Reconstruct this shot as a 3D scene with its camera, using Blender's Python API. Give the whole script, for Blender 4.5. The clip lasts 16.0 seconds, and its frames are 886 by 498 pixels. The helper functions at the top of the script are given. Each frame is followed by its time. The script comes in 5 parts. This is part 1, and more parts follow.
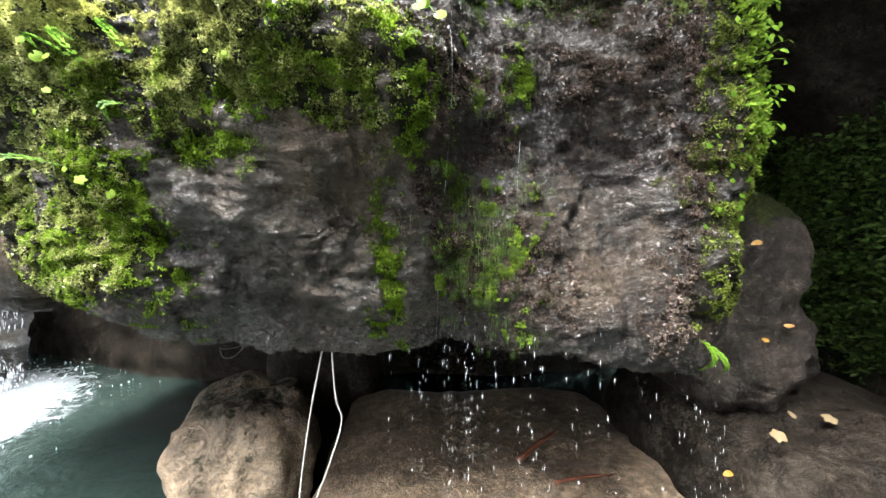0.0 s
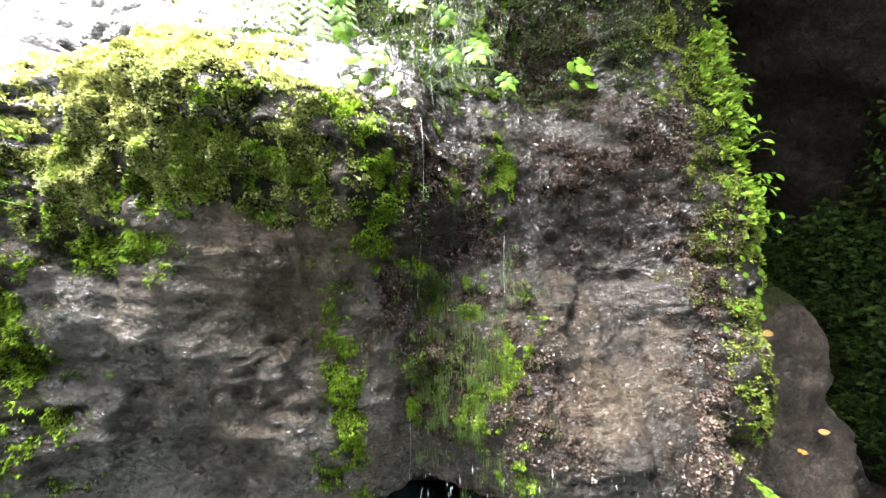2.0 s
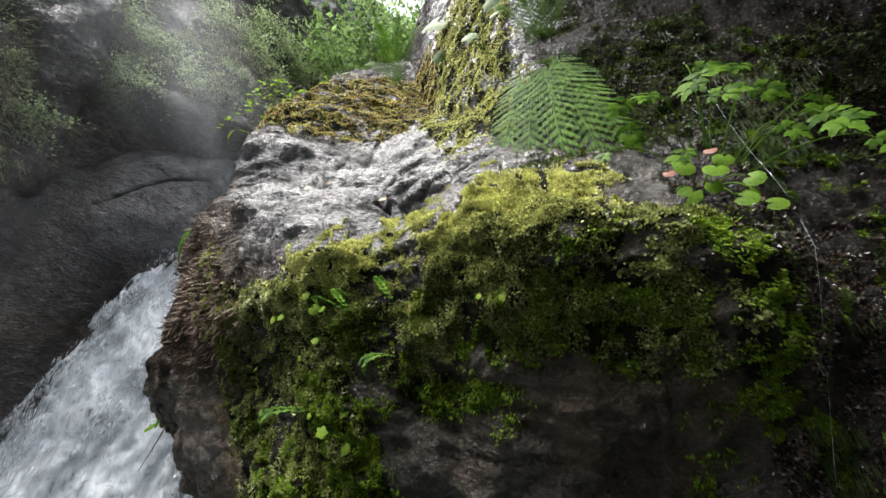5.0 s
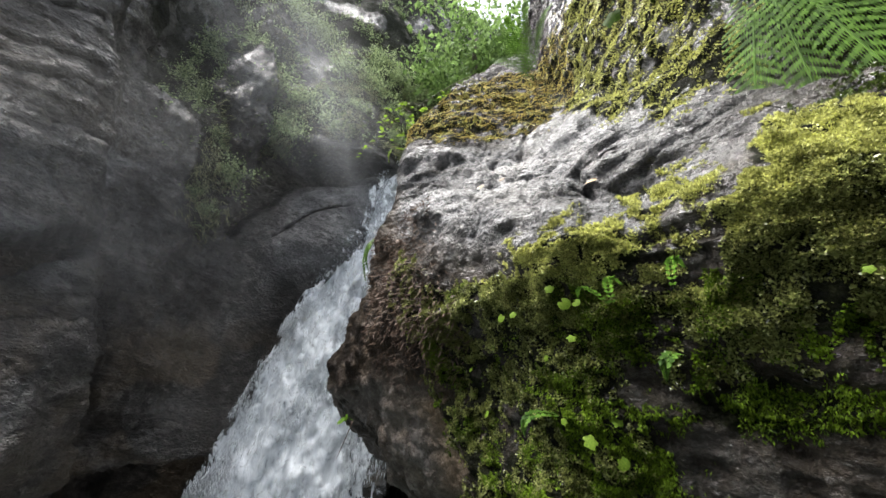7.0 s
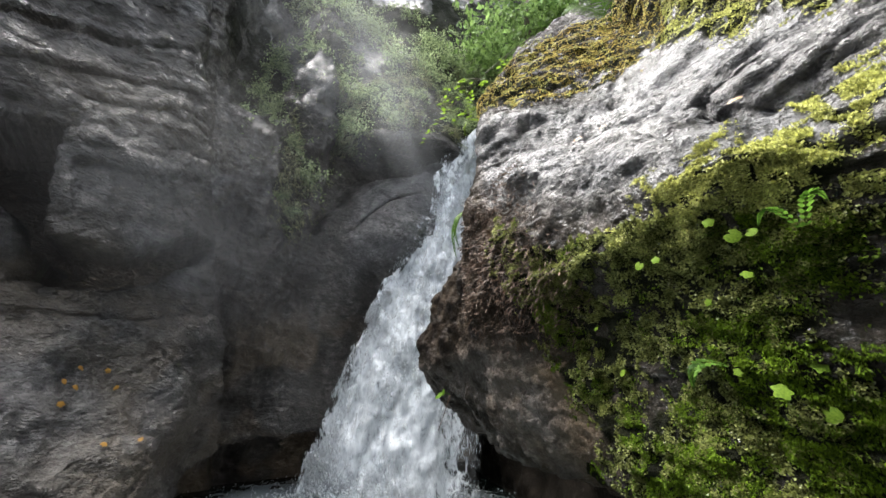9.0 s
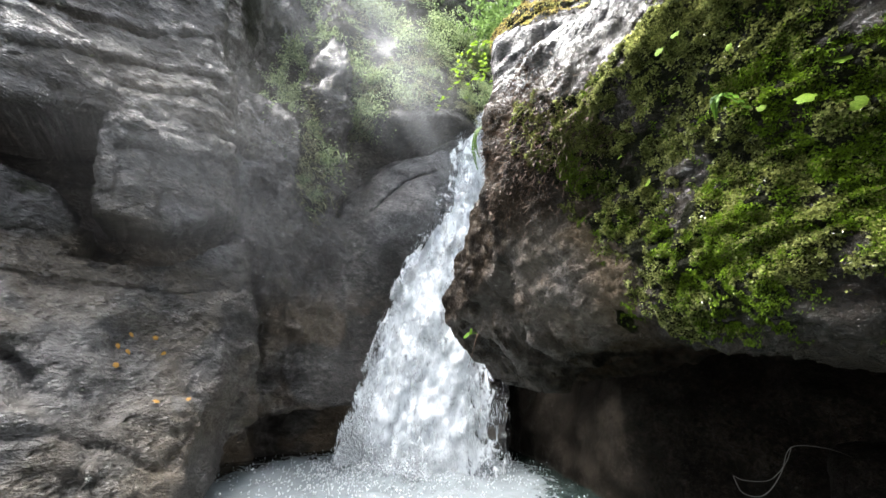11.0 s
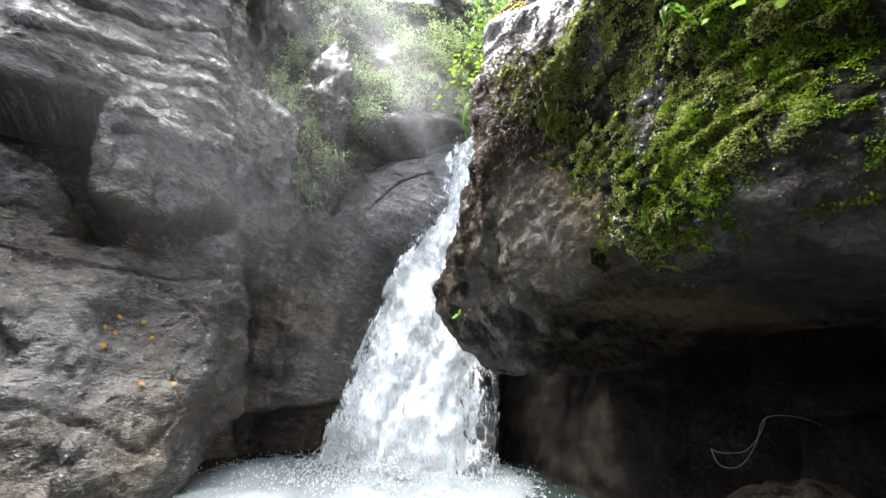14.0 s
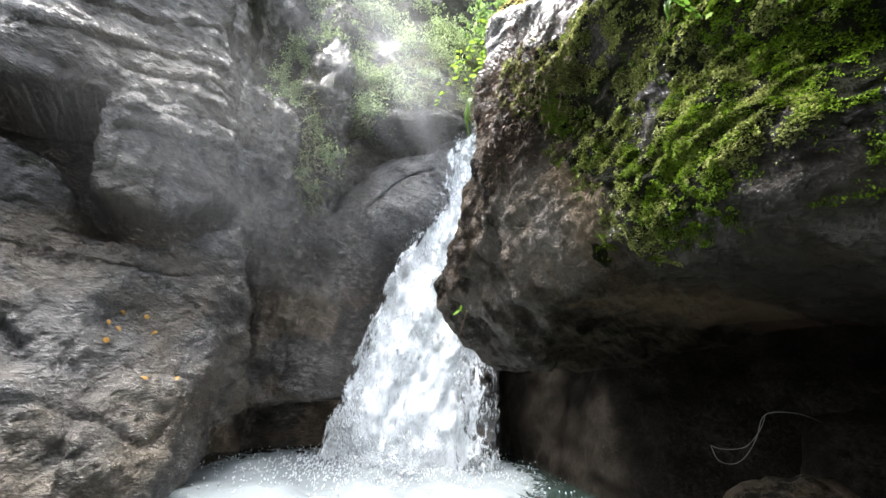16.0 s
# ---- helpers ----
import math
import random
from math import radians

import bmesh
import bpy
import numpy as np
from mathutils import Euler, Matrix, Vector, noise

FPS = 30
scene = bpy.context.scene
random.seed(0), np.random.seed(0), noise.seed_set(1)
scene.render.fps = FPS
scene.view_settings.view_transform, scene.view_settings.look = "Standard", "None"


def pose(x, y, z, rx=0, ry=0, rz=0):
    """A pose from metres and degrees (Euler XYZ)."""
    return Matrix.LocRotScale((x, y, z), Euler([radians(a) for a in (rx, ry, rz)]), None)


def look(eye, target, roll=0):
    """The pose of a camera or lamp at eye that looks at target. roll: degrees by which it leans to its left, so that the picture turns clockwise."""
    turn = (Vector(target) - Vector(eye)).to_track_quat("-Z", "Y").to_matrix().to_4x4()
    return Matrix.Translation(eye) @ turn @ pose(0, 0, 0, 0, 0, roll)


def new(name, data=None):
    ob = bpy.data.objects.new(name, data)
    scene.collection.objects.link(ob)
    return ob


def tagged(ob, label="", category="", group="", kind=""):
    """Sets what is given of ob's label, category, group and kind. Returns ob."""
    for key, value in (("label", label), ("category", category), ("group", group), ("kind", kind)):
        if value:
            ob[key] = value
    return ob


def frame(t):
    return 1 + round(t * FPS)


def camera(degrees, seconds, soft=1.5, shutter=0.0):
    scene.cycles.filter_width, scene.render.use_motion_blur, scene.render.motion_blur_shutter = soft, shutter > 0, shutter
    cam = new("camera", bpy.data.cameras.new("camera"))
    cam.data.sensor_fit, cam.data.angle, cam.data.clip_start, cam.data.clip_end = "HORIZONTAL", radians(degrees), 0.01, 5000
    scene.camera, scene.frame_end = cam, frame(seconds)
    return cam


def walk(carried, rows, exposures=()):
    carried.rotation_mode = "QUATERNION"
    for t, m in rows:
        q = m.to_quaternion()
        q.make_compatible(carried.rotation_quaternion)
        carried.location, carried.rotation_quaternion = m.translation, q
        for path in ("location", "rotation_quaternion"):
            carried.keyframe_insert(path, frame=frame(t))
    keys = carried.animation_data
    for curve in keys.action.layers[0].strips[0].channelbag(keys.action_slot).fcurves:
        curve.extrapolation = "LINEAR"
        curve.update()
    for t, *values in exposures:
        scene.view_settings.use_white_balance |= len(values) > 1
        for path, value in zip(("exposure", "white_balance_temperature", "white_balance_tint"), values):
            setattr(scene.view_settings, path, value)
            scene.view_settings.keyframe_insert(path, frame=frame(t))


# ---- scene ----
cam = camera(104.3, 16.0)
PATH = [
    (0, (-0.063, -0.018, 1.365), (0.03, 1.979, 1.416), -0.6),
    (0.5, (0.0, 0.031, 1.353), (0.29, 2.006, 1.474), -1.8),
    (1, (0.039, 0.107, 1.409), (0.333, 2.066, 1.68), -2.1),
    (1.5, (0.032, 0.179, 1.461), (0.296, 2.124, 1.844), -2.0),
    (2, (-0.008, 0.231, 1.515), (0.182, 2.164, 1.993), -1.9),
    (2.5, (-0.07, 0.268, 1.565), (0.002, 2.18, 2.145), -1.8),
    (3, (-0.133, 0.286, 1.618), (-0.184, 2.172, 2.282), -1.6),
    (3.5, (-0.211, 0.286, 1.667), (-0.39, 2.142, 2.391), -0.8),
    (4, (-0.299, 0.277, 1.698), (-0.622, 2.092, 2.474), 0.1),
    (4.5, (-0.406, 0.259, 1.726), (-0.89, 2.017, 2.545), 1.0),
    (5, (-0.527, 0.236, 1.738), (-1.172, 1.922, 2.599), 2.3),
    (5.2, (-0.572, 0.225, 1.746), (-1.282, 1.881, 2.614), 2.6),
    (7.3, (-1.012, 0.123, 1.701), (-2.265, 1.443, 2.529), 5.5),
    (7.5, (-1.041, 0.11, 1.691), (-2.336, 1.396, 2.509), 5.4),
    (8, (-1.103, 0.088, 1.677), (-2.478, 1.303, 2.472), 5.2),
    (8.5, (-1.135, 0.069, 1.647), (-2.561, 1.241, 2.417), 5.0),
    (9, (-1.155, 0.064, 1.623), (-2.627, 1.205, 2.352), 4.5),
    (9.5, (-1.2, 0.073, 1.517), (-2.731, 1.181, 2.17), 4.0),
    (9.7, (-1.219, 0.08, 1.435), (-2.773, 1.173, 2.059), 4.0),
    (11.8, (-1.301, 0.24, 0.748), (-2.835, 1.287, 1.489), 2.6),
    (12, (-1.299, 0.251, 0.709), (-2.831, 1.3, 1.453), 2.6),
    (12.5, (-1.285, 0.261, 0.642), (-2.794, 1.33, 1.403), 2.8),
    (13, (-1.27, 0.271, 0.611), (-2.762, 1.355, 1.383), 3.3),
    (13.5, (-1.279, 0.277, 0.575), (-2.778, 1.355, 1.344), 3.7),
    (14, (-1.285, 0.269, 0.555), (-2.797, 1.331, 1.321), 4.1),
    (14.5, (-1.282, 0.269, 0.555), (-2.797, 1.328, 1.318), 4.5),
    (15, (-1.291, 0.267, 0.544), (-2.813, 1.323, 1.296), 4.6),
    (15.5, (-1.291, 0.261, 0.539), (-2.816, 1.317, 1.289), 4.5),
    (16, (-1.286, 0.264, 0.539), (-2.806, 1.325, 1.29), 4.4),
]
walk(cam, [(t, look(eye, aim, roll)) for t, eye, aim, roll in PATH], [(0, 4.0), (0.5, 4.92), (1, 4.85), (2, 4.55), (3, 3.85), (4, 2.8), (5, 1.9), (9, 2.2), (12, 3.2), (16, 3.28)])

# ---- world and light ----
world = bpy.data.worlds.new("sky")
scene.world = world
world.use_nodes = True
wn = world.node_tree.nodes
sky = wn.new("ShaderNodeTexSky")
sky.sky_type = "NISHITA"
sky.sun_disc = False
SUN_ELEV, SUN_TURN = radians(69), radians(218)
sky.sun_elevation, sky.sun_rotation = SUN_ELEV, SUN_TURN
sky.air_density, sky.dust_density = 1.0, 3.0
grey = wn.new("ShaderNodeHueSaturation")
grey.inputs["Saturation"].default_value = 0.35
world.node_tree.links.new(sky.outputs[0], grey.inputs["Color"])
world.node_tree.links.new(grey.outputs[0], wn["Background"].inputs[0])
wn["Background"].inputs[1].default_value = 0.15
sun = bpy.data.lights.new("sun", "SUN")
sun.energy, sun.angle, sun.color = 4.2, radians(48), (1, 0.975, 0.94)
SUN_FROM = Vector((math.sin(SUN_TURN) * math.cos(SUN_ELEV), math.cos(SUN_TURN) * math.cos(SUN_ELEV), math.sin(SUN_ELEV)))
new("sun", sun).matrix_world = look(SUN_FROM * 60, (0, 0, 0))


# ---- numeric noise ----
def lattice(ix, iy, iz):
    h = (ix * 374761393 + iy * 668265263 + iz * 1440662683) & 0x7FFFFFFF
    h = ((h ^ (h >> 13)) * 1274126177) & 0x7FFFFFFF
    return ((h ^ (h >> 16)) & 0xFFFF) / 32767.5 - 1.0


def vnoise(p):
    q = np.floor(p)
    f = p - q
    f = f * f * f * (f * (f * 6 - 15) + 10)
    q = q.astype(np.int64)
    out = 0
    for dx in (0, 1):
        wx = f[..., 0] if dx else 1 - f[..., 0]
        for dy in (0, 1):
            wy = f[..., 1] if dy else 1 - f[..., 1]
            for dz in (0, 1):
                wz = f[..., 2] if dz else 1 - f[..., 2]
                out = out + wx * wy * wz * lattice(q[..., 0] + dx, q[..., 1] + dy, q[..., 2] + dz)
    return out


def fbm(p, scale, octaves=4, gain=0.5, seed=0.0, stretch=(1, 1, 1)):
    p = p * np.array(stretch) * scale + seed * 17.31
    out, amp = 0, 1.0
    for i in range(octaves):
        out = out + amp * vnoise(p + i * 5.7)
        p, amp = p * 2.03, amp * gain
    return out


def ridged(p, scale, octaves=3, seed=0.0, stretch=(1, 1, 1)):
    p = p * np.array(stretch) * scale + seed * 17.31
    out, amp = 0, 1.0
    for i in range(octaves):
        out = out + amp * (1 - 2 * np.abs(vnoise(p + i * 3.1)))
        p, amp = p * 2.1, amp * 0.5
    return out


def smax(a, b, k=0.15):
    h = np.clip(0.5 + 0.5 * (a - b) / k, 0, 1)
    return b + (a - b) * h + k * h * (1 - h)


def smin(a, b, k=0.15):
    return -smax(-a, -b, k)


def ramp(v, a, b):
    t = np.clip((v - a) / (b - a), 0, 1)
    return t * t * (3 - 2 * t)


def gauss(a, b, ca, cb, ra, rb):
    return np.exp(-((a - ca) / ra) ** 2 - ((b - cb) / rb) ** 2)


def groove(x, z, line, width):
    """1 on a bent line of (x, z) points, fading to 0 over the width."""
    best = np.full(np.shape(x), 9.0)
    for (ax, az), (bx, bz) in zip(line[:-1], line[1:]):
        dx, dz = bx - ax, bz - az
        t = np.clip(((x - ax) * dx + (z - az) * dz) / (dx * dx + dz * dz), 0, 1)
        best = np.minimum(best, np.hypot(x - ax - t * dx, z - az - t * dz))
    return np.exp(-(best / width) ** 2)


def inside(x, z, corners, soft):
    """1 within a convex outline given counter-clockwise, fading to 0 at its edge."""
    best = np.full(np.shape(x), 9.0)
    for (ax, az), (bx, bz) in zip(corners, corners[1:] + corners[:1]):
        dx, dz = bx - ax, bz - az
        best = np.minimum(best, (dx * (z - az) - dz * (x - ax)) / math.hypot(dx, dz))
    return ramp(best, -soft, soft)


def above(x, z, line, soft):
    """1 over a bent line whose points run to the right, 0 under it."""
    return ramp(z - np.interp(x, [p[0] for p in line], [p[1] for p in line]), -soft, soft)


def terrace(h, sharp=0.22):
    """Turns a smooth field into flat treads with steep risers."""
    k = np.floor(h)
    return k + ramp(h - k, 0.5 - sharp, 0.5 + sharp)


# ---- materials ----
def material(name):
    m = bpy.data.materials.new(name)
    m.use_nodes = True
    return m, m.node_tree.nodes, m.node_tree.links, m.node_tree.nodes["Principled BSDF"]


def node(nodes, kind, **values):
    n = nodes.new(kind)
    for key, value in values.items():
        n.inputs[key.replace("_", " ")].default_value = value
    return n


def noise_node(nodes, links, coord, scale, detail=6.0, rough=0.6, distortion=0.0):
    n = node(nodes, "ShaderNodeTexNoise", Scale=scale, Detail=detail, Roughness=rough, Distortion=distortion)
    links.new(coord, n.inputs["Vector"])
    return n.outputs["Fac"]


def ramp_node(nodes, links, fac, stops):
    n = nodes.new("ShaderNodeValToRGB")
    e = n.color_ramp.elements
    while len(e) < len(stops):
        e.new(0.5)
    for el, (at, colour) in zip(e, stops):
        el.position, el.color = at, (*colour, 1)
    links.new(fac, n.inputs["Fac"])
    return n.outputs["Color"]


def mix_node(nodes, links, fac, a, b):
    n = nodes.new("ShaderNodeMix")
    n.data_type = "RGBA"
    for src, sock in ((fac, n.inputs[0]), (a, n.inputs[6]), (b, n.inputs[7])):
        if isinstance(src, (tuple, float)):
            sock.default_value = (*src, 1) if isinstance(src, tuple) else src
        else:
            links.new(src, sock)
    return n.outputs[2]


def math_node(nodes, links, op, a, b=None, c=None):
    n = nodes.new("ShaderNodeMath")
    n.operation = op
    for src, sock in zip((a, b, c), n.inputs):
        if src is None:
            continue
        if isinstance(src, (int, float)):
            sock.default_value = src
        else:
            links.new(src, sock)
    return n.outputs[0]


# The default moss ground is near black: shade between leaves as colour.
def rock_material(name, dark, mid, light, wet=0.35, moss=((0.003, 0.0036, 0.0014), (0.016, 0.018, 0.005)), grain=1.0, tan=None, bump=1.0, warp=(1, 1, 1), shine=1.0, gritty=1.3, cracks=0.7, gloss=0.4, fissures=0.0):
    """Wet rock: three stone tones in two scales, fine relief, damp gloss in patches, and moss where the surface carries it."""
    m, nodes, links, bsdf = material(name)
    geo = nodes.new("ShaderNodeTexCoord")
    mp = nodes.new("ShaderNodeMapping")
    mp.inputs["Scale"].default_value = warp
    links.new(geo.outputs["Object"], mp.inputs["Vector"])
    co = mp.outputs[0]
    big = noise_node(nodes, links, co, 1.3 * grain, 5, 0.6, 0.4)
    mid_n = noise_node(nodes, links, co, 11 * grain, 10, 0.7, 0.3)
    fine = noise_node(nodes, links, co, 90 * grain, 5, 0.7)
    blend = math_node(nodes, links, "MULTIPLY_ADD", mid_n, 0.6, math_node(nodes, links, "MULTIPLY", big, 0.4))
    stone = ramp_node(nodes, links, blend, ((0.38, dark), (0.5, mid), (0.62, light)))
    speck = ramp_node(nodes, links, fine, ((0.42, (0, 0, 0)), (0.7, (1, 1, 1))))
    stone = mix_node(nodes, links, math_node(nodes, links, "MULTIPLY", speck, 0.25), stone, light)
    if tan:
        at = nodes.new("ShaderNodeAttribute")
        at.attribute_name = "tan"
        stone = mix_node(nodes, links, math_node(nodes, links, "MULTIPLY", at.outputs["Fac"], math_node(nodes, links, "ADD", mid_n, 0.35)), stone, tan)
    pa = nodes.new("ShaderNodeAttribute")
    pa.attribute_name = "pale"
    streak = ramp_node(nodes, links, mid_n, ((0.34, (0.06, 0.059, 0.061)), (0.5, (0.15, 0.149, 0.156)), (0.68, (0.29, 0.29, 0.3))))
    pits = ramp_node(nodes, links, noise_node(nodes, links, co, 34 * grain, 6, 0.7, 0.4), ((0.4, (1, 1, 1)), (0.52, (0, 0, 0))))
    streak = mix_node(nodes, links, math_node(nodes, links, "MULTIPLY", pits, 0.55), streak, (0.012, 0.015, 0.015))
    streak = mix_node(nodes, links, math_node(nodes, links, "MULTIPLY", speck, 0.55), streak, (0.25, 0.247, 0.25))
    stone = mix_node(nodes, links, pa.outputs["Fac"], stone, streak)
    # Brown-black algae film, which also carries the rock's shade as colour.
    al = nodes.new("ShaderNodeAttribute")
    al.attribute_name = "algae_shade"
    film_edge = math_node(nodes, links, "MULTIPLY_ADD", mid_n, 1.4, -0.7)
    algae_shade = ramp_node(nodes, links, math_node(nodes, links, "ADD", al.outputs["Fac"], film_edge), ((0.3, (0, 0, 0)), (0.75, (1, 1, 1))))
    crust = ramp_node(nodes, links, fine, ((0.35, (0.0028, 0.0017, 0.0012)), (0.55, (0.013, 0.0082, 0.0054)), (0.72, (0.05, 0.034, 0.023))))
    stone = mix_node(nodes, links, math_node(nodes, links, "MULTIPLY", algae_shade, 0.93), stone, crust)
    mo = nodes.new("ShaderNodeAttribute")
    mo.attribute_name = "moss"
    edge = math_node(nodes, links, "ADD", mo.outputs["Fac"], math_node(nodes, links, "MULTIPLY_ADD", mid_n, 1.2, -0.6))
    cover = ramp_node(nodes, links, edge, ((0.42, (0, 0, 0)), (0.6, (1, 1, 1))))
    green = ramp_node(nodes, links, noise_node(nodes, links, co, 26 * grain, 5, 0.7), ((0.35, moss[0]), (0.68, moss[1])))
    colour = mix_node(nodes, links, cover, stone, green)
    wander = math_node(nodes, links, "ABSOLUTE", math_node(nodes, links, "ADD", noise_node(nodes, links, co, 4.5 * grain, 4, 0.55, 0.8), -0.5))
    crack = ramp_node(nodes, links, wander, ((0.0, (0, 0, 0)), (0.022, (1, 1, 1))))
    warped = nodes.new("ShaderNodeVectorMath")
    warped.operation = "MULTIPLY_ADD"
    bend = node(nodes, "ShaderNodeTexNoise", Scale=3.0 * grain, Detail=5.0, Roughness=0.65)
    links.new(co, bend.inputs["Vector"])
    links.new(bend.outputs["Color"], warped.inputs[0])
    warped.inputs[1].default_value = (0.35 / grain,) * 3
    links.new(co, warped.inputs[2])
    joints = node(nodes, "ShaderNodeTexVoronoi", Scale=4.5 * grain, Randomness=1.0)
    joints.feature = "DISTANCE_TO_EDGE"
    links.new(warped.outputs[0], joints.inputs["Vector"])
    joint = ramp_node(nodes, links, joints.outputs["Distance"], ((0.0, (0, 0, 0)), (0.035, (1, 1, 1))))
    some = ramp_node(nodes, links, noise_node(nodes, links, co, 2.6 * grain, 3, 0.6), ((0.45, (0, 0, 0)), (0.6, (1, 1, 1))))
    crack = math_node(nodes, links, "MULTIPLY", crack, math_node(nodes, links, "MAXIMUM", joint, math_node(nodes, links, "SUBTRACT", 1.0, some)))
    if fissures:
        gap = math_node(nodes, links, "MULTIPLY", math_node(nodes, links, "SUBTRACT", 1.0, crack), math_node(nodes, links, "MULTIPLY_ADD", pa.outputs["Fac"], fissures, 0.15 if fissures > 0.5 else 0.45))
        colour = mix_node(nodes, links, gap, colour, (0.006, 0.0055, 0.005))
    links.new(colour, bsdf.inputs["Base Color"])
    damp = noise_node(nodes, links, co, 2.2 * grain, 4, 0.6)
    film = ramp_node(nodes, links, damp, ((0.36, (0.25, 0.25, 0.25)), (0.56, (1, 1, 1))))
    ma = nodes.new("ShaderNodeAttribute")
    ma.attribute_name = "matte"
    dull = math_node(nodes, links, "MAXIMUM", math_node(nodes, links, "MULTIPLY", algae_shade, 0.1), ma.outputs["Fac"])
    dry = mix_node(nodes, links, math_node(nodes, links, "MAXIMUM", cover, dull), film, (0, 0, 0))
    links.new(mix_node(nodes, links, dull, (gloss, gloss, gloss), (0.06, 0.06, 0.06)), bsdf.inputs["Specular IOR Level"])
    links.new(math_node(nodes, links, "MULTIPLY", dry, shine), bsdf.inputs["Coat Weight"])
    links.new(mix_node(nodes, links, pa.outputs["Fac"], (wet, wet, wet), (0.42, 0.42, 0.42)), bsdf.inputs["Coat Roughness"])
    bsdf.inputs["Coat IOR"].default_value = 1.6
    links.new(mix_node(nodes, links, cover, (0.5, 0.5, 0.5), (0.9, 0.9, 0.9)), bsdf.inputs["Roughness"])
    split = node(nodes, "ShaderNodeBump", Strength=cracks, Distance=0.03 / grain)
    links.new(crack, split.inputs["Height"])
    coarse = node(nodes, "ShaderNodeBump", Strength=bump, Distance=0.02 * gritty / grain)
    links.new(noise_node(nodes, links, co, 9 * grain, 7, 0.62, 0.15), coarse.inputs["Height"])
    chips = node(nodes, "ShaderNodeTexVoronoi", Scale=30 * grain, Randomness=1.0)
    shift = nodes.new("ShaderNodeVectorMath")
    shift.operation = "MULTIPLY_ADD"
    wobble = node(nodes, "ShaderNodeTexNoise", Scale=16 * grain, Detail=4.0)
    links.new(co, wobble.inputs["Vector"])
    links.new(wobble.outputs["Color"], shift.inputs[0])
    shift.inputs[1].default_value = (0.08 / grain,) * 3
    links.new(co, shift.inputs[2])
    links.new(shift.outputs[0], chips.inputs["Vector"])
    facet = node(nodes, "ShaderNodeBump", Strength=bump * 0.8, Distance=0.012 * gritty / grain)
    links.new(chips.outputs["Distance"], facet.inputs["Height"])
    b = node(nodes, "ShaderNodeBump", Strength=bump, Distance=0.009 * gritty / grain)
    links.new(noise_node(nodes, links, co, 70 * grain, 5, 0.6), b.inputs["Height"])
    links.new(split.outputs[0], coarse.inputs["Normal"])
    links.new(coarse.outputs[0], facet.inputs["Normal"])
    links.new(facet.outputs[0], b.inputs["Normal"])
    links.new(b.outputs[0], bsdf.inputs["Normal"])
    links.new(b.outputs[0], bsdf.inputs["Coat Normal"])
    return m


def leaf_material(name, dark, light, rough=0.45, through_light=0.35, patches=7.0, gloss=0.0):
    m, nodes, links, bsdf = material(name)
    geo = nodes.new("ShaderNodeNewGeometry")
    patch = noise_node(nodes, links, nodes.new("ShaderNodeTexCoord").outputs["Object"], patches, 4, 0.6)
    pick = math_node(nodes, links, "ADD", math_node(nodes, links, "MULTIPLY", geo.outputs["Random Per Island"], 0.85), math_node(nodes, links, "MULTIPLY_ADD", patch, 1.5, -0.72))
    colour = ramp_node(nodes, links, pick, ((0.0, dark), (0.6, light), (1.0, tuple(min(1, c * 1.5) for c in light))))
    links.new(colour, bsdf.inputs["Base Color"])
    bsdf.inputs["Roughness"].default_value = rough
    bsdf.inputs["Specular IOR Level"].default_value = gloss or (0.35 if rough < 0.36 else 0.12)
    tr = nodes.new("ShaderNodeBsdfTranslucent")
    links.new(colour, tr.inputs["Color"])
    mx = nodes.new("ShaderNodeMixShader")
    mx.inputs[0].default_value = through_light
    links.new(bsdf.outputs[0], mx.inputs[1])
    links.new(tr.outputs[0], mx.inputs[2])
    links.new(mx.outputs[0], nodes["Material Output"].inputs["Surface"])
    return m


def plain_material(name, colour, rough=0.6, vary=0.3, scale=20, bump=0.2):
    m, nodes, links, bsdf = material(name)
    co = nodes.new("ShaderNodeTexCoord").outputs["Object"]
    n = noise_node(nodes, links, co, scale, 6, 0.6)
    links.new(ramp_node(nodes, links, n, ((0.3, tuple(c * (1 - vary) for c in colour)), (0.7, tuple(min(1, c * (1 + vary)) for c in colour)))), bsdf.inputs["Base Color"])
    bsdf.inputs["Roughness"].default_value = rough
    b = node(nodes, "ShaderNodeBump", Strength=bump, Distance=0.01)
    links.new(n, b.inputs["Height"])
    links.new(b.outputs[0], bsdf.inputs["Normal"])
    return m


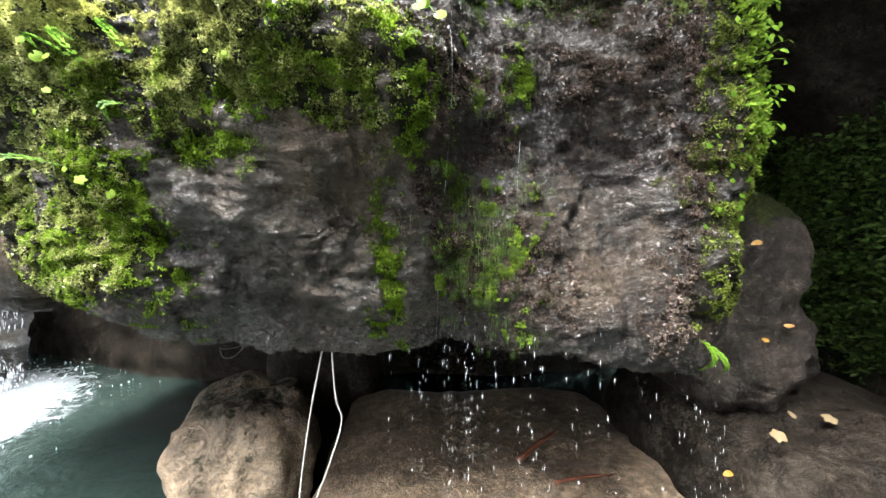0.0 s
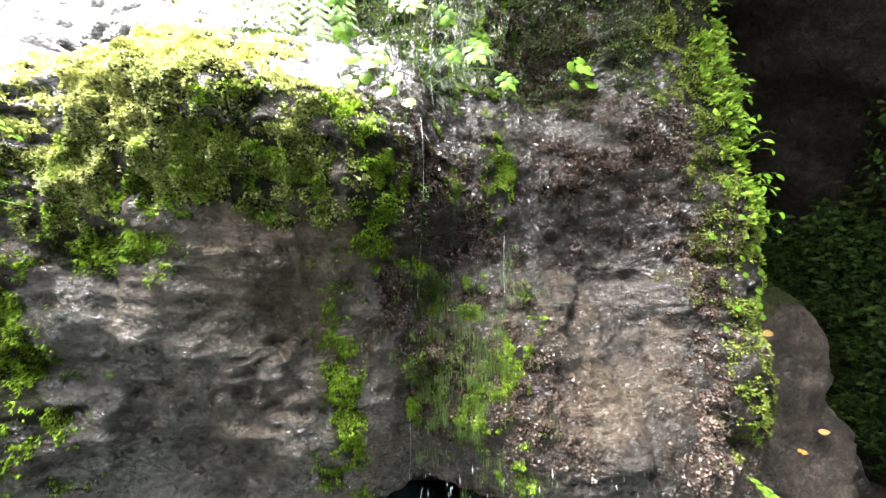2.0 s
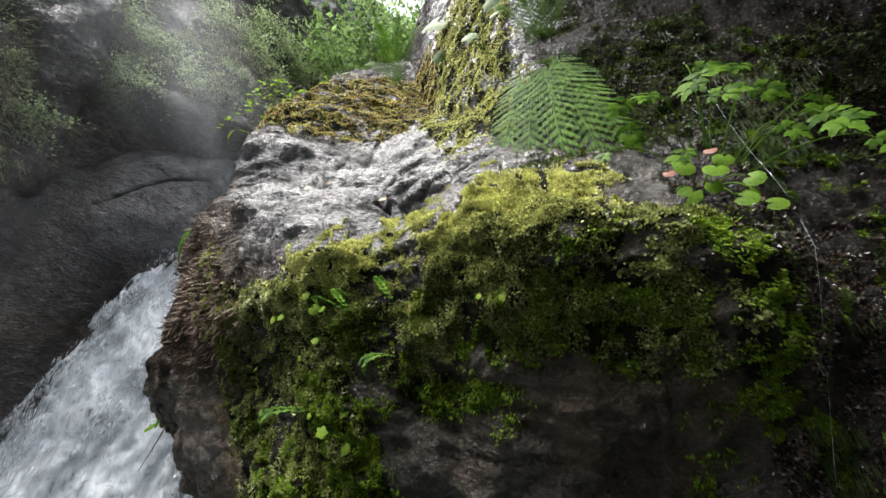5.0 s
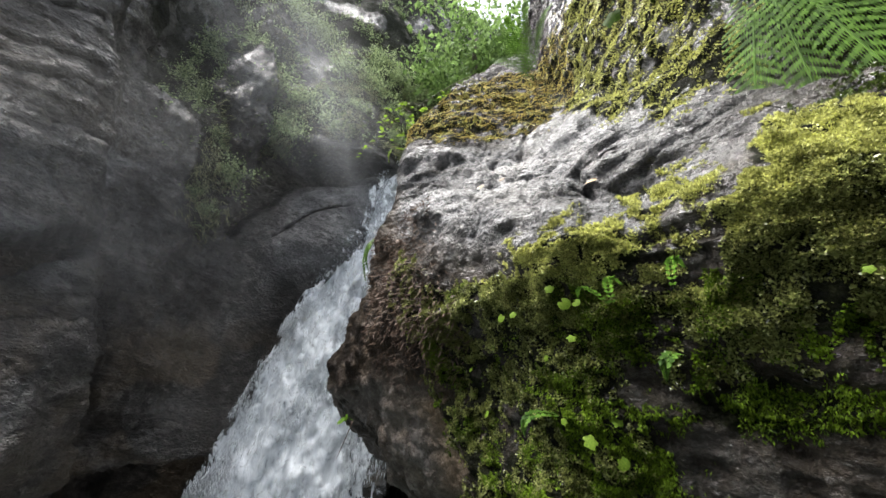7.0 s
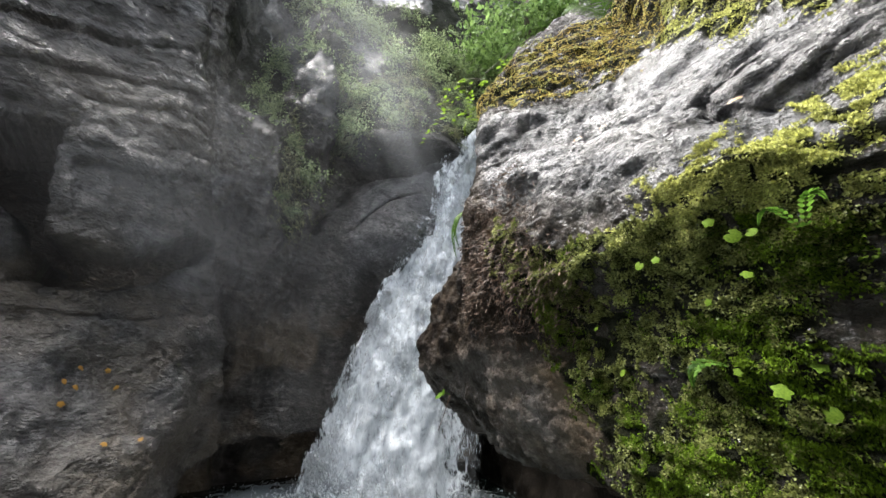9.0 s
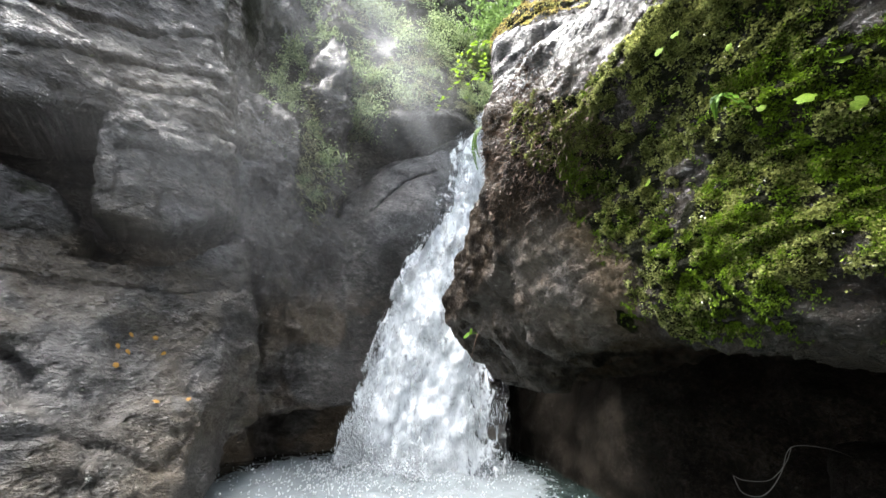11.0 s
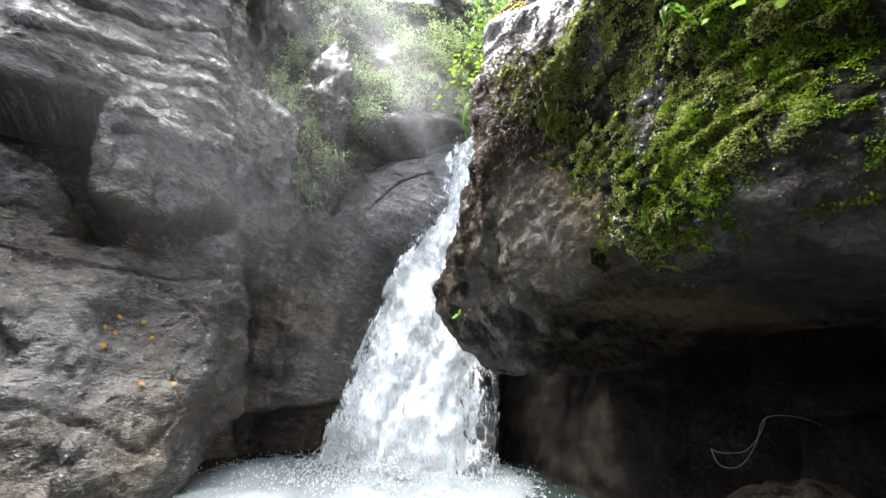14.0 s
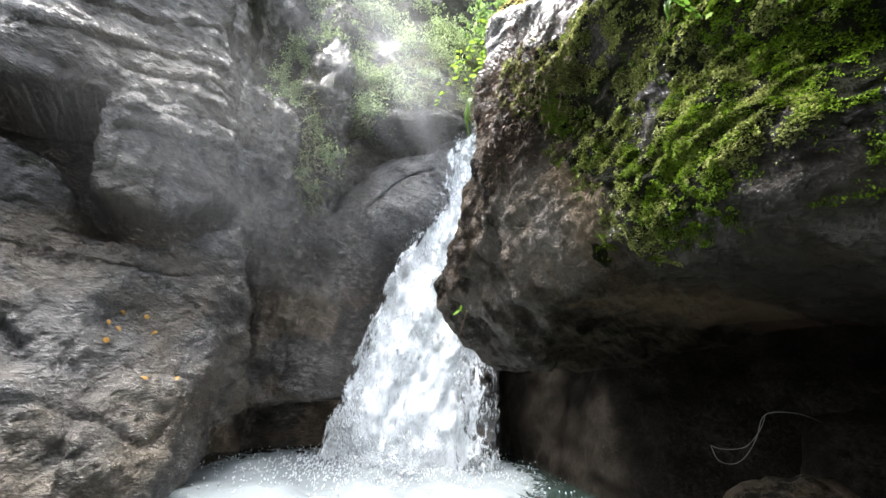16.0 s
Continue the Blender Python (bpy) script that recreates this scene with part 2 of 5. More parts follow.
def foam_material(name, low, high, solid=0.95, scale=3.0, stretch=(1, 1, 0.35)):
    """Broken white water: bright clots on a thin veil that lets the dark behind show."""
    m, nodes, links, bsdf = material(name)
    mp = nodes.new("ShaderNodeMapping")
    mp.inputs["Scale"].default_value = stretch
    links.new(nodes.new("ShaderNodeTexCoord").outputs["Object"], mp.inputs["Vector"])
    n = noise_node(nodes, links, mp.outputs[0], scale, 8, 0.65, 0.6)
    links.new(ramp_node(nodes, links, n, ((0.35, low), (0.6, high))), bsdf.inputs["Base Color"])
    bsdf.inputs["Roughness"].default_value = 0.35
    at = nodes.new("ShaderNodeAttribute")
    at.attribute_name = "dense"
    a = math_node(nodes, links, "ADD", math_node(nodes, links, "MULTIPLY_ADD", n, 2.4, -1.2), at.outputs["Fac"])
    links.new(math_node(nodes, links, "MULTIPLY", ramp_node(nodes, links, a, ((0.2, (0, 0, 0)), (0.6, (1, 1, 1)))), solid), bsdf.inputs["Alpha"])
    b = node(nodes, "ShaderNodeBump", Strength=0.5, Distance=0.1)
    links.new(n, b.inputs["Height"])
    links.new(b.outputs[0], bsdf.inputs["Normal"])
    return m


def water_material(name):
    m, nodes, links, bsdf = material(name)
    co = nodes.new("ShaderNodeTexCoord").outputs["Object"]
    at = nodes.new("ShaderNodeAttribute")
    at.attribute_name = "foam"
    n = noise_node(nodes, links, co, 2.4, 8, 0.65, 1.2)
    mask = ramp_node(nodes, links, math_node(nodes, links, "ADD", at.outputs["Fac"], math_node(nodes, links, "MULTIPLY_ADD", n, 1.6, -0.8)), ((0.4, (0, 0, 0)), (0.75, (1, 1, 1))))
    links.new(mix_node(nodes, links, mask, (0.015, 0.025, 0.022), (0.15, 0.172, 0.184)), bsdf.inputs["Base Color"])
    links.new(mix_node(nodes, links, mask, (0.06, 0.06, 0.06), (0.6, 0.6, 0.6)), bsdf.inputs["Roughness"])
    b = node(nodes, "ShaderNodeBump", Strength=0.5, Distance=0.06)
    links.new(noise_node(nodes, links, co, 5, 5, 0.55, 0.6), b.inputs["Height"])
    links.new(b.outputs[0], bsdf.inputs["Normal"])
    return m


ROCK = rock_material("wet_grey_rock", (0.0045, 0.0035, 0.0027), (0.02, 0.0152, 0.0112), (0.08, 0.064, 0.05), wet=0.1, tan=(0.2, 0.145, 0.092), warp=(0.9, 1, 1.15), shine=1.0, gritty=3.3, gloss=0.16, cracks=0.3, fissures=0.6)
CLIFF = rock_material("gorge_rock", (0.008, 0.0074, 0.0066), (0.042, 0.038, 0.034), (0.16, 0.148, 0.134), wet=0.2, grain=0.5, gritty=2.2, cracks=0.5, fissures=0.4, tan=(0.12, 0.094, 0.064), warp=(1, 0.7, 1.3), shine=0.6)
# Darkened rock for cave and side walls: their shade put into the colour.
SHADE_ROCK = rock_material("shaded_brown_rock", (0.0035, 0.0029, 0.0022), (0.014, 0.0112, 0.0085), (0.05, 0.041, 0.032), wet=0.4, moss=((0.002, 0.003, 0.001), (0.011, 0.016, 0.004)), grain=1.3, shine=0.04, gloss=0.07)
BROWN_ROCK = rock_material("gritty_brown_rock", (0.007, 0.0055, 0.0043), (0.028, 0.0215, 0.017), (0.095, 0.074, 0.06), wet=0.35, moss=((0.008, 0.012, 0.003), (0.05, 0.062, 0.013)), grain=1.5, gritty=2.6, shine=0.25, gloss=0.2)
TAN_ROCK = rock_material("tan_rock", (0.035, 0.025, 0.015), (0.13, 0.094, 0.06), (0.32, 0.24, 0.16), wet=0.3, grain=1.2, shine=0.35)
MOSS = leaf_material("moss", (0.005, 0.007, 0.002), (0.25, 0.275, 0.09), 0.25, 0.35, 14.0, 0.6)
MOSS_YELLOW = leaf_material("yellow_moss", (0.13, 0.14, 0.03), (0.52, 0.53, 0.19), 0.45, 0.25, 9.0, 0.4)
MOSS_BRIGHT = leaf_material("bright_moss", (0.014, 0.026, 0.003), (0.135, 0.215, 0.016), 0.5, 0.35)
MOSS_FRINGE = leaf_material("fringe_moss", (0.012, 0.02, 0.003), (0.14, 0.18, 0.03), 0.4, 0.35, 10.0)
MOSS_ORANGE = leaf_material("orange_moss", (0.22, 0.14, 0.03), (0.5, 0.42, 0.13), 0.7, 0.25, 3.0)
# Fern green darkened for the side wall: shade put into the leaf colour.
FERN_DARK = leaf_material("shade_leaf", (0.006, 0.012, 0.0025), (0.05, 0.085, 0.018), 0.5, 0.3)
DRY_GRASS = leaf_material("pale_grass", (0.07, 0.08, 0.035), (0.3, 0.31, 0.17), 0.6, 0.3)
MOSS_DEEP = leaf_material("deep_moss", (0.004, 0.008, 0.002), (0.06, 0.09, 0.016), 0.35, 0.3, 5.0)
LIVERWORT = leaf_material("liverwort", (0.006, 0.0042, 0.0034), (0.075, 0.054, 0.042), 0.26, 0.05, 14.0, 0.5)
MOSS_STRAND = leaf_material("moss_strand", (0.012, 0.022, 0.004), (0.07, 0.11, 0.025), 0.3, 0.3)
FERN = leaf_material("fern_green", (0.022, 0.055, 0.006), (0.075, 0.15, 0.02), 0.65, 0.4)
LEAF = leaf_material("leaf_green", (0.024, 0.06, 0.004), (0.065, 0.13, 0.01), 0.55, 0.4)
GLOSSY = leaf_material("glossy_leaf", (0.04, 0.09, 0.005), (0.12, 0.22, 0.02), 0.5, 0.4, 7.0, 0.15)
TWIG_LEAF = leaf_material("young_leaf", (0.06, 0.11, 0.01), (0.17, 0.27, 0.03), 0.6, 0.4)
CROWN = leaf_material("crown_leaf", (0.05, 0.09, 0.025), (0.19, 0.29, 0.09), 0.6, 0.4)
HERB = leaf_material("herb_green", (0.024, 0.065, 0.004), (0.085, 0.17, 0.014), 0.55, 0.4)
# Cliff growth green, lightened so that the haze is in the colour.
BUSH = leaf_material("hazed_bush_green", (0.03, 0.055, 0.02), (0.3, 0.37, 0.19), 0.5, 0.35, 1.2)
FALL = foam_material("falling_water", (0.34, 0.37, 0.4), (0.7, 0.73, 0.75), 1.0, 5.5, (1, 1, 0.5))
WATER = water_material("pool_water")
ROOT = plain_material("brown_root", (0.09, 0.055, 0.035), 0.7)


# ---- mesh helpers ----
def mesh_object(name, verts, faces, mat, parent=None, smooth=True, attrs=None):
    me = bpy.data.meshes.new(name)
    me.from_pydata(np.asarray(verts, float).tolist() if not isinstance(verts, list) else verts, [], faces if isinstance(faces, list) else faces.tolist())
    for key, values in (attrs or {}).items():
        me.attributes.new(key, "FLOAT", "POINT").data.foreach_set("value", np.asarray(values, np.float32).ravel())
    me.materials.append(mat)
    if smooth:
        me.polygons.foreach_set("use_smooth", np.ones(len(me.polygons), bool))
    me.update()
    ob = new(name, me)
    ob.parent = parent
    return ob


def grid_faces(n, m):
    i = np.arange(n * m).reshape(n, m)
    return np.stack((i[:-1, :-1], i[1:, :-1], i[1:, 1:], i[:-1, 1:]), -1).reshape(-1, 4)


def grid_normals(p):
    a, b = np.gradient(p, axis=0), np.gradient(p, axis=1)
    n = np.cross(a, b)
    return n / np.maximum(np.linalg.norm(n, axis=-1, keepdims=True), 1e-9)


def leaf_cloud(name, places, normals, sizes, mat, rng, lift=0.3, spread=0.9, long=1.6, parent=None, droop=0.0, wide=0.42):
    """Many small folded leaves standing on a surface, in one mesh."""
    n = len(places)
    d = normals + rng.normal(0, spread, (n, 3)) + np.array((0, 0, -droop))
    d /= np.linalg.norm(d, axis=1, keepdims=True)
    side = np.cross(d, rng.normal(0, 1, (n, 3)))
    side /= np.linalg.norm(side, axis=1, keepdims=True)
    up = np.cross(side, d)
    s = sizes[:, None]
    base = places + normals * s * lift * rng.random((n, 1))
    v = np.stack((base, base + d * s * long * 0.5 + side * s * wide + up * s * 0.12, base + d * s * long, base + d * s * long * 0.5 - side * s * wide + up * s * 0.12), 1).reshape(-1, 3)
    i = np.arange(n)[:, None] * 4
    f = np.concatenate((i + np.array((0, 1, 2)), i + np.array((0, 2, 3))), 0)
    return mesh_object(name, v, f, mat, parent, smooth=False)


# ---- the great boulder: front face, sloping top slab, seeping wall and dark underside ----
def bottom_edge(x):
    return 0.9 - 0.12 * ramp(x, -0.2, 1.2) + 0.32 * ramp(-x, 0.6, 2.2) - 0.25 * ramp(-x, 3.0, 4.8) + 0.2 * ramp(x, 1.3, 1.8)


def front(x, z):
    """How far back the boulder's front lies, over width x and height z."""
    over = np.maximum(2.15 - z, 0)
    face = 1.10 + 0.55 * over + 0.35 * np.maximum(-x - 1.3, 0) + 0.12 * ramp(-x, 2.3, 3.0) * over
    face = face + 0.12 * ramp(1.45 - z, 0, 0.35) * ramp(x, -0.9, -0.4) + 0.12 * gauss(x, z, -1.9, 1.9, 0.35, 0.3) - 0.16 * gauss(x, z, -1.4, 1.2, 0.35, 0.25)
    face = face - 0.15 * gauss(x, z, -0.5, 2.2, 0.35, 0.25)
    face = face + 0.2 * ramp(1.25 - z, 0, 0.3) * ramp(x, -0.7, -0.45) + 0.1 * gauss(x, z, -0.35, 1.55, 0.16, 0.2) + 0.08 * gauss(x, z, -0.95, 1.8, 0.14, 0.1)
    face = smax(face, 1.02 + 0.5 * over + 1.7 * (x + 0.1), 0.2)
    slab = 1.2 + 0.58 * (z - 2.36) + 0.05 * (x + 0.78) + 0.13 * ramp(-x, 0.75, 1.25) - 0.12 * gauss(x, z, -0.55, 2.35, 0.35, 0.25)
    slab = slab + 0.12 * np.tanh((z - 2.95 - 0.3 * (x + 1.6)) * 12) * ramp(-x, 0.9, 1.3) * ramp(x, -2.2, -1.8)
    slab = slab + 0.16 * gauss(x, z, -1.55, 2.88, 0.16, 0.09) + 0.06 * np.tanh((z - 3.5 - 0.5 * (x + 2)) * 14) + 0.05 * np.tanh((z - 2.62 + 0.25 * (x + 2)) * 14)
    slab = slab - 0.36 * ramp(-x, 2.15, 3.0) * ramp(z, 3.2, 3.8) - 0.17 * gauss(x, z, -2.25, 2.82, 0.22, 0.2) + 0.14 * gauss(x, z, -1.42, 2.82, 0.22, 0.13) + 0.13 * gauss(x, z, -2.0, 3.5, 0.16, 0.13) - 0.16 * gauss(x, z, -1.45, 4.0, 0.3, 0.5) + 0.24 * gauss(x, z, -1.18, 2.46, 0.2, 0.14) + 0.13 * gauss(x, z, -1.32, 2.62, 0.16, 0.12)
    side = 1.72 + 3.0 * (-x - 2.95 - 0.25 * ramp(z, 3.6, 4.6))
    nose = 1.75 + 0.58 * (-x - 2.75) + 1.3 * np.maximum(1.9 - z, 0) + 0.45 * np.maximum(z - 2.45, 0) + 2.5 * np.maximum(z - 3.0, 0)
    nose = nose + 0.12 * gauss(x, z, -2.6, 1.5, 0.5, 0.25)
    left = smax(smax(face, slab, 0.25), smin(side, nose, 0.5), 0.25)
    wall = 1.56 + 1.1 * np.maximum(-x - 0.6, 0) + 1.1 * np.maximum(x - 1.32 - 0.16 * ramp(z, 1.4, 2.2), 0) ** 1.15 + 0.1 * np.maximum(1.4 - z, 0) * ramp(x, 0.9, 1.6)
    wall = wall - 0.10 * gauss(x, z, 1.1, 2.35, 0.35, 0.4) + 0.13 * gauss(x, z, 0.8, 1.9, 0.25, 0.35) - 0.08 * gauss(x, z, 0.75, 1.1, 0.4, 0.25)
    wall = wall + 0.16 * gauss(x, z, 0.05, 1.0, 0.18, 0.35) - 0.08 * gauss(x, z, 0.15, 2.2, 0.3, 0.3) + 0.15 * gauss(x, z, 0.65, 2.75, 0.2, 0.4)
    wall = wall + 0.12 * gauss(x, z, 0.85, 1.85, 0.25, 0.3) + 0.1 * gauss(x, z, 0.97, 1.5, 0.26, 0.3) + 0.14 * gauss(x, z, 1.28, 1.05, 0.16, 0.16)
    wall = wall + 0.14 * ramp(1.22 - z, 0, 0.25) * (1 - ramp(x, 0.1, 0.5))
    wall = wall + 0.12 * ramp(z, 3.2, 5) - 0.05 * np.tanh((1.72 - z) * 25) * gauss(x, z, 1.0, 1.72, 0.25, 0.2)
    # Overhang added above the view, to shade the wall below it.
    wall = wall - 0.8 * np.maximum(z - 3.5, 0) * ramp(x, 0.0, 0.7) * (1 - ramp(x, 0.95, 1.35)) - 1.15 * np.maximum(z - 4.6, 0) * ramp(x, -0.95, -0.35)
    return smin(left, wall, 0.1)


SLAB_CRACKS = (
    (((-2.07, 3.37), (-1.93, 3.26), (-1.73, 3.07)), 0.07, 0.022),
    (((-2.2, 3.58), (-1.98, 3.03), (-1.75, 2.9), (-1.52, 2.73), (-1.33, 2.66)), 0.07, 0.016),
    (((-1.31, 2.6), (-1.36, 2.7), (-1.42, 2.89), (-1.16, 2.8)), 0.09, 0.022),
    (((-2.02, 3.6), (-2.0, 3.8), (-2.04, 4.05), (-1.93, 4.5), (-1.76, 4.67)), 0.05, 0.02),
    (((-1.4, 2.34), (-1.49, 2.5), (-1.57, 2.65)), 0.04, 0.014),
    (((-2.85, 3.43), (-2.62, 3.39), (-2.3, 3.2), (-2.05, 3.01)), 0.05, 0.018),
    (((-1.08, 2.2), (-1.01, 2.22), (-0.95, 2.22)), 0.05, 0.014),
    (((-2.33, 3.75), (-2.24, 3.73)), 0.06, 0.03),
    (((-2.65, 3.52), (-2.57, 3.63), (-2.56, 3.75)), 0.04, 0.014),
    (((-1.1, 2.6), (-0.95, 2.66), (-0.76, 2.74)), 0.05, 0.016),
    (((-1.29, 2.24), (-1.17, 2.26)), 0.04, 0.014),
    (((-2.1, 2.75), (-1.9, 2.62), (-1.7, 2.55)), 0.035, 0.014),
    (((-1.8, 3.5), (-1.6, 3.3), (-1.3, 3.15)), 0.045, 0.016),
)


def boulder():
    us = np.concatenate((np.linspace(-6.2, -2.6, 90)[:-1], np.linspace(-2.6, 2.0, 300)[:-1], np.linspace(2.0, 3.2, 30)))
    ss = np.concatenate((-np.linspace(2.9, 0, 56)[:-1] ** 2, np.linspace(0, 2.1, 170)[:-1], np.linspace(2.1, 7.5, 200)[:-1], np.linspace(7.5, 14, 30)))
    x, s = np.meshgrid(us, ss, indexing="ij")
    zb = bottom_edge(x)
    z = zb + np.clip(s, 0, 7.5)
    y = front(x, z) + np.maximum(s - 7.5, 0)
    tuck = 0.10
    y = y + tuck * np.exp(-np.maximum(s, 0) / 0.07) + np.maximum(-s, 0)
    z = z + 0.12 * np.maximum(-s, 0)
    p = np.stack((x, y, z), -1)
    n = grid_normals(p)
    n = n * np.sign((n * np.array((0, -1, 0.01))).sum(-1, keepdims=True) + 1e-6) if n[200, 150, 1] > 0 else n
    slab_line = np.interp(x, (-3.0, -2.39, -1.96, -1.5, -1.2, -0.9, -0.5), (2.95, 2.62, 2.42, 2.2, 2.11, 2.36, 2.55))
    on_slab = ramp(z - slab_line, -0.05, 0.12) * ramp(-x, 0.5, 1.0)
    calm = 1 - 0.55 * on_slab
    rough = 0.04 * calm * fbm(p, 1.5, 3, seed=1) + 0.012 * calm * ridged(p, 3.1, 3, seed=2, stretch=(0.8, 1, 1.3)) + 0.008 * np.abs(fbm(p, 7, 3, seed=3, stretch=(0.75, 1, 1.3))) + 0.005 * fbm(p, 24, 3, seed=33, stretch=(0.6, 1, 1.3)) + ramp(-x, 2.5, 3.3) * (0.13 * fbm(p, 1.3, 4, seed=37) + 0.05 * ridged(p, 1.7, 4, seed=42))
    lines = p * np.array((0.9, 0.9, 1.3)) + 0.25 * fbm(p, 1.2, 3, seed=35)[..., None]
    rough = rough - (0.012 * on_slab + 0.015) * np.exp(-(vnoise(lines * 1.9 + 3) / 0.022) ** 2) - 0.008 * on_slab * np.exp(-(vnoise(lines * 4.1 + 9) / 0.03) ** 2) + 0.012 * on_slab * np.abs(fbm(p, 2.5, 4, seed=36, stretch=(0.6, 1, 1.6)))
    beds = 2.1 * (z - 0.32 * (x + 2)) + 0.9 * fbm(p, 1.3, 3, seed=38, stretch=(0.7, 1, 1.3))
    rough = rough + 0.02 * on_slab * (terrace(beds, 0.06) - beds) + 0.01 * on_slab * terrace(2 * fbm(p, 2.0, 2, seed=39, stretch=(0.5, 1, 1.3)), 0.08)
    wob = fbm(p, 9, 2, seed=52)
    on_face = (1 - ramp(z, 1.9, 2.1)) * ramp(-x, 0.2, 0.4) * (1 - ramp(-x, 2.1, 2.6))
    grainy = (1 - on_slab) * (1 - ramp(-x, 2.3, 2.8))
    saw = 20 * z + 3.0 * fbm(p, 5, 3, seed=54, stretch=(0.5, 1, 1)) + 0.8 * x
    rough = rough + grainy * (0.007 * (saw - np.floor(saw)) * ramp(fbm(p, 6, 2, seed=55), -0.4, 0.3) + 0.011 * ridged(p, 13, 3, seed=56, stretch=(0.9, 1, 1.15)))
    rough = rough + on_slab * (0.011 * ridged(p, 11, 3, seed=57, stretch=(0.8, 1, 1.2)) + 0.014 * terrace(2.0 * fbm(p, 5, 2, seed=58, stretch=(0.7, 1, 1.3)), 0.1)) + 0.022 * ramp(-x, 2.25, 2.7) * ridged(p, 6, 4, seed=59)
    rough = rough + 0.012 * on_face * ridged(p, 17, 3, seed=60, stretch=(0.7, 1, 1.4)) + 0.02 * on_face * ridged(p, 2.6, 3, seed=40, stretch=(0.45, 1, 1.5)) + 0.018 * (1 - on_slab) * terrace(1.5 * fbm(p, 2.1, 3, seed=41, stretch=(0.8, 1, 1.2)), 0.1)
    rough = rough - 0.025 * groove(x, z, ((0.47, 2.2), (0.6, 1.92), (0.75, 1.72), (0.62, 1.5), (0.78, 1.36), (0.86, 1.18), (0.84, 1.0)), 0.02) - 0.07 * groove(x, z, ((0.72, 1.73), (0.9, 1.735), (1.08, 1.7)), 0.018)
    rough = rough + 0.022 * groove(x, z, ((0.55, 1.95), (0.68, 1.7), (0.54, 1.5), (0.7, 1.3)), 0.06) + 0.025 * groove(x, z, ((-0.7, 1.68), (-0.92, 1.5), (-1.0, 1.2)), 0.05)
    for line, deep, wide in SLAB_CRACKS:
        rough = rough - 0.75 * deep * groove(x + 0.02 * wob, z + 0.02 * wob, line, 0.75 * wide)
    p = p + n * rough[..., None]
    x, z = p[..., 0], p[..., 2]
    w = 0.35 * fbm(p, 2.2, 4, seed=4)
    w2 = fbm(p, 5, 3, seed=44)
    brow = 2.04 + 0.18 * ramp(x, -1.0, -0.75) + 0.03 * np.sin(4 * x) + 0.06 * w2 + 0.4 * np.clip(-x - 1.25, 0, 1.2)
    below = 1 - ramp(z, brow - 0.04, brow + 0.06)
    dark = ramp(z + 0.4 * w, 1.72, 1.95) * below * (1 - ramp(x + 0.12 * w2, -0.3, -0.12)) * (1 - ramp(-x + 0.3 * w, 2.1, 2.35))
    dark = np.maximum(dark, ramp(-x + 0.5 * w - 0.1, 1.02, 1.25) * ramp(z + 0.5 * w, 1.12, 1.3) * below * (1 - ramp(-x + 0.5 * (1.9 - z), 2.1, 2.4)))
    yellow = ramp(z, brow - 0.1, brow + 0.02) * (1 - ramp(z + 0.12 * w2, brow + 0.0 + 0.24 * ramp(x, -0.95, -0.72), brow + 0.06 + 0.3 * ramp(x, -0.95, -0.72))) * ramp(-x, 0.3, 0.5) * (1 - ramp(-x, 1.75, 2.0))
    yellow = yellow * ramp(w2 + 0.5 * ramp(x, -1.1, -0.7), -0.25, 0.2)
    yellow = np.maximum(yellow, ramp(z - 0.2 * w2, 3.95, 4.15) * ramp(-x, 1.75, 2.0) * (1 - ramp(z, 6.2, 6.8)))
    yellow = np.maximum(yellow, 0.9 * ramp(x + 0.6 * (z - 3.0) * 0.9, -1.15, -0.95) * ramp(-x, 0.55, 0.75) * ramp(z, 2.75, 2.95) * (1 - ramp(z, 5.8, 6.6)))
    patch = np.maximum(0.8 * ramp(fbm(p, 3.2, 4, seed=46), 0.4, 0.6), np.maximum(gauss(x, z, -1.28, 2.2, 0.24, 0.11), gauss(x, z, -1.06, 2.36, 0.1, 0.16)))
    yellow = np.maximum(yellow, patch * ramp(x - 0.5 * (z - 2.3), -1.75, -1.45) * ramp(-x, 0.5, 0.7) * ramp(z, 2.02, 2.1) * (1 - ramp(z, 2.5, 2.65)))
    bright = np.maximum(gauss(x, z, -0.12, 1.95, 0.09, 0.19), gauss(x + 0.12 * (z - 1.2), z, -0.23, 1.26, 0.05, 0.27))
    for cx, cz, rx, rz in ((0.12, 1.4, 0.09, 0.13), (0.2, 1.28, 0.06, 0.13), (0.36, 2.2, 0.055, 0.17), (-0.93, 1.79, 0.16, 0.08), (-1.16, 1.33, 0.07, 0.05), (-1.25, 1.5, 0.17, 0.3), (-1.62, 1.4, 0.22, 0.26), (-1.45, 1.8, 0.25, 0.12), (-2.08, 1.7, 0.1, 0.12), (-2.2, 1.27, 0.06, 0.06), (-0.3, 1.04, 0.06, 0.06)):
        bright = np.maximum(bright, gauss(x, z, cx, cz, rx, rz))
    edge = ramp(x + 0.12 * w2, 1.14, 1.3) * ramp(z, 0.95, 1.15) * (1 - ramp(x, 1.9, 2.1)) * (1 - ramp(z, 3.6, 3.9))
    thin = np.maximum(0.8 * gauss(x, z, 0.2, 1.45, 0.2, 0.3) * ramp(w2, -0.2, 0.4), ramp(x + 0.3 * w, 0.6, 0.95) * ramp(z + 0.3 * w, 2.5, 2.75) * ramp(w2, -0.5, 0.3))
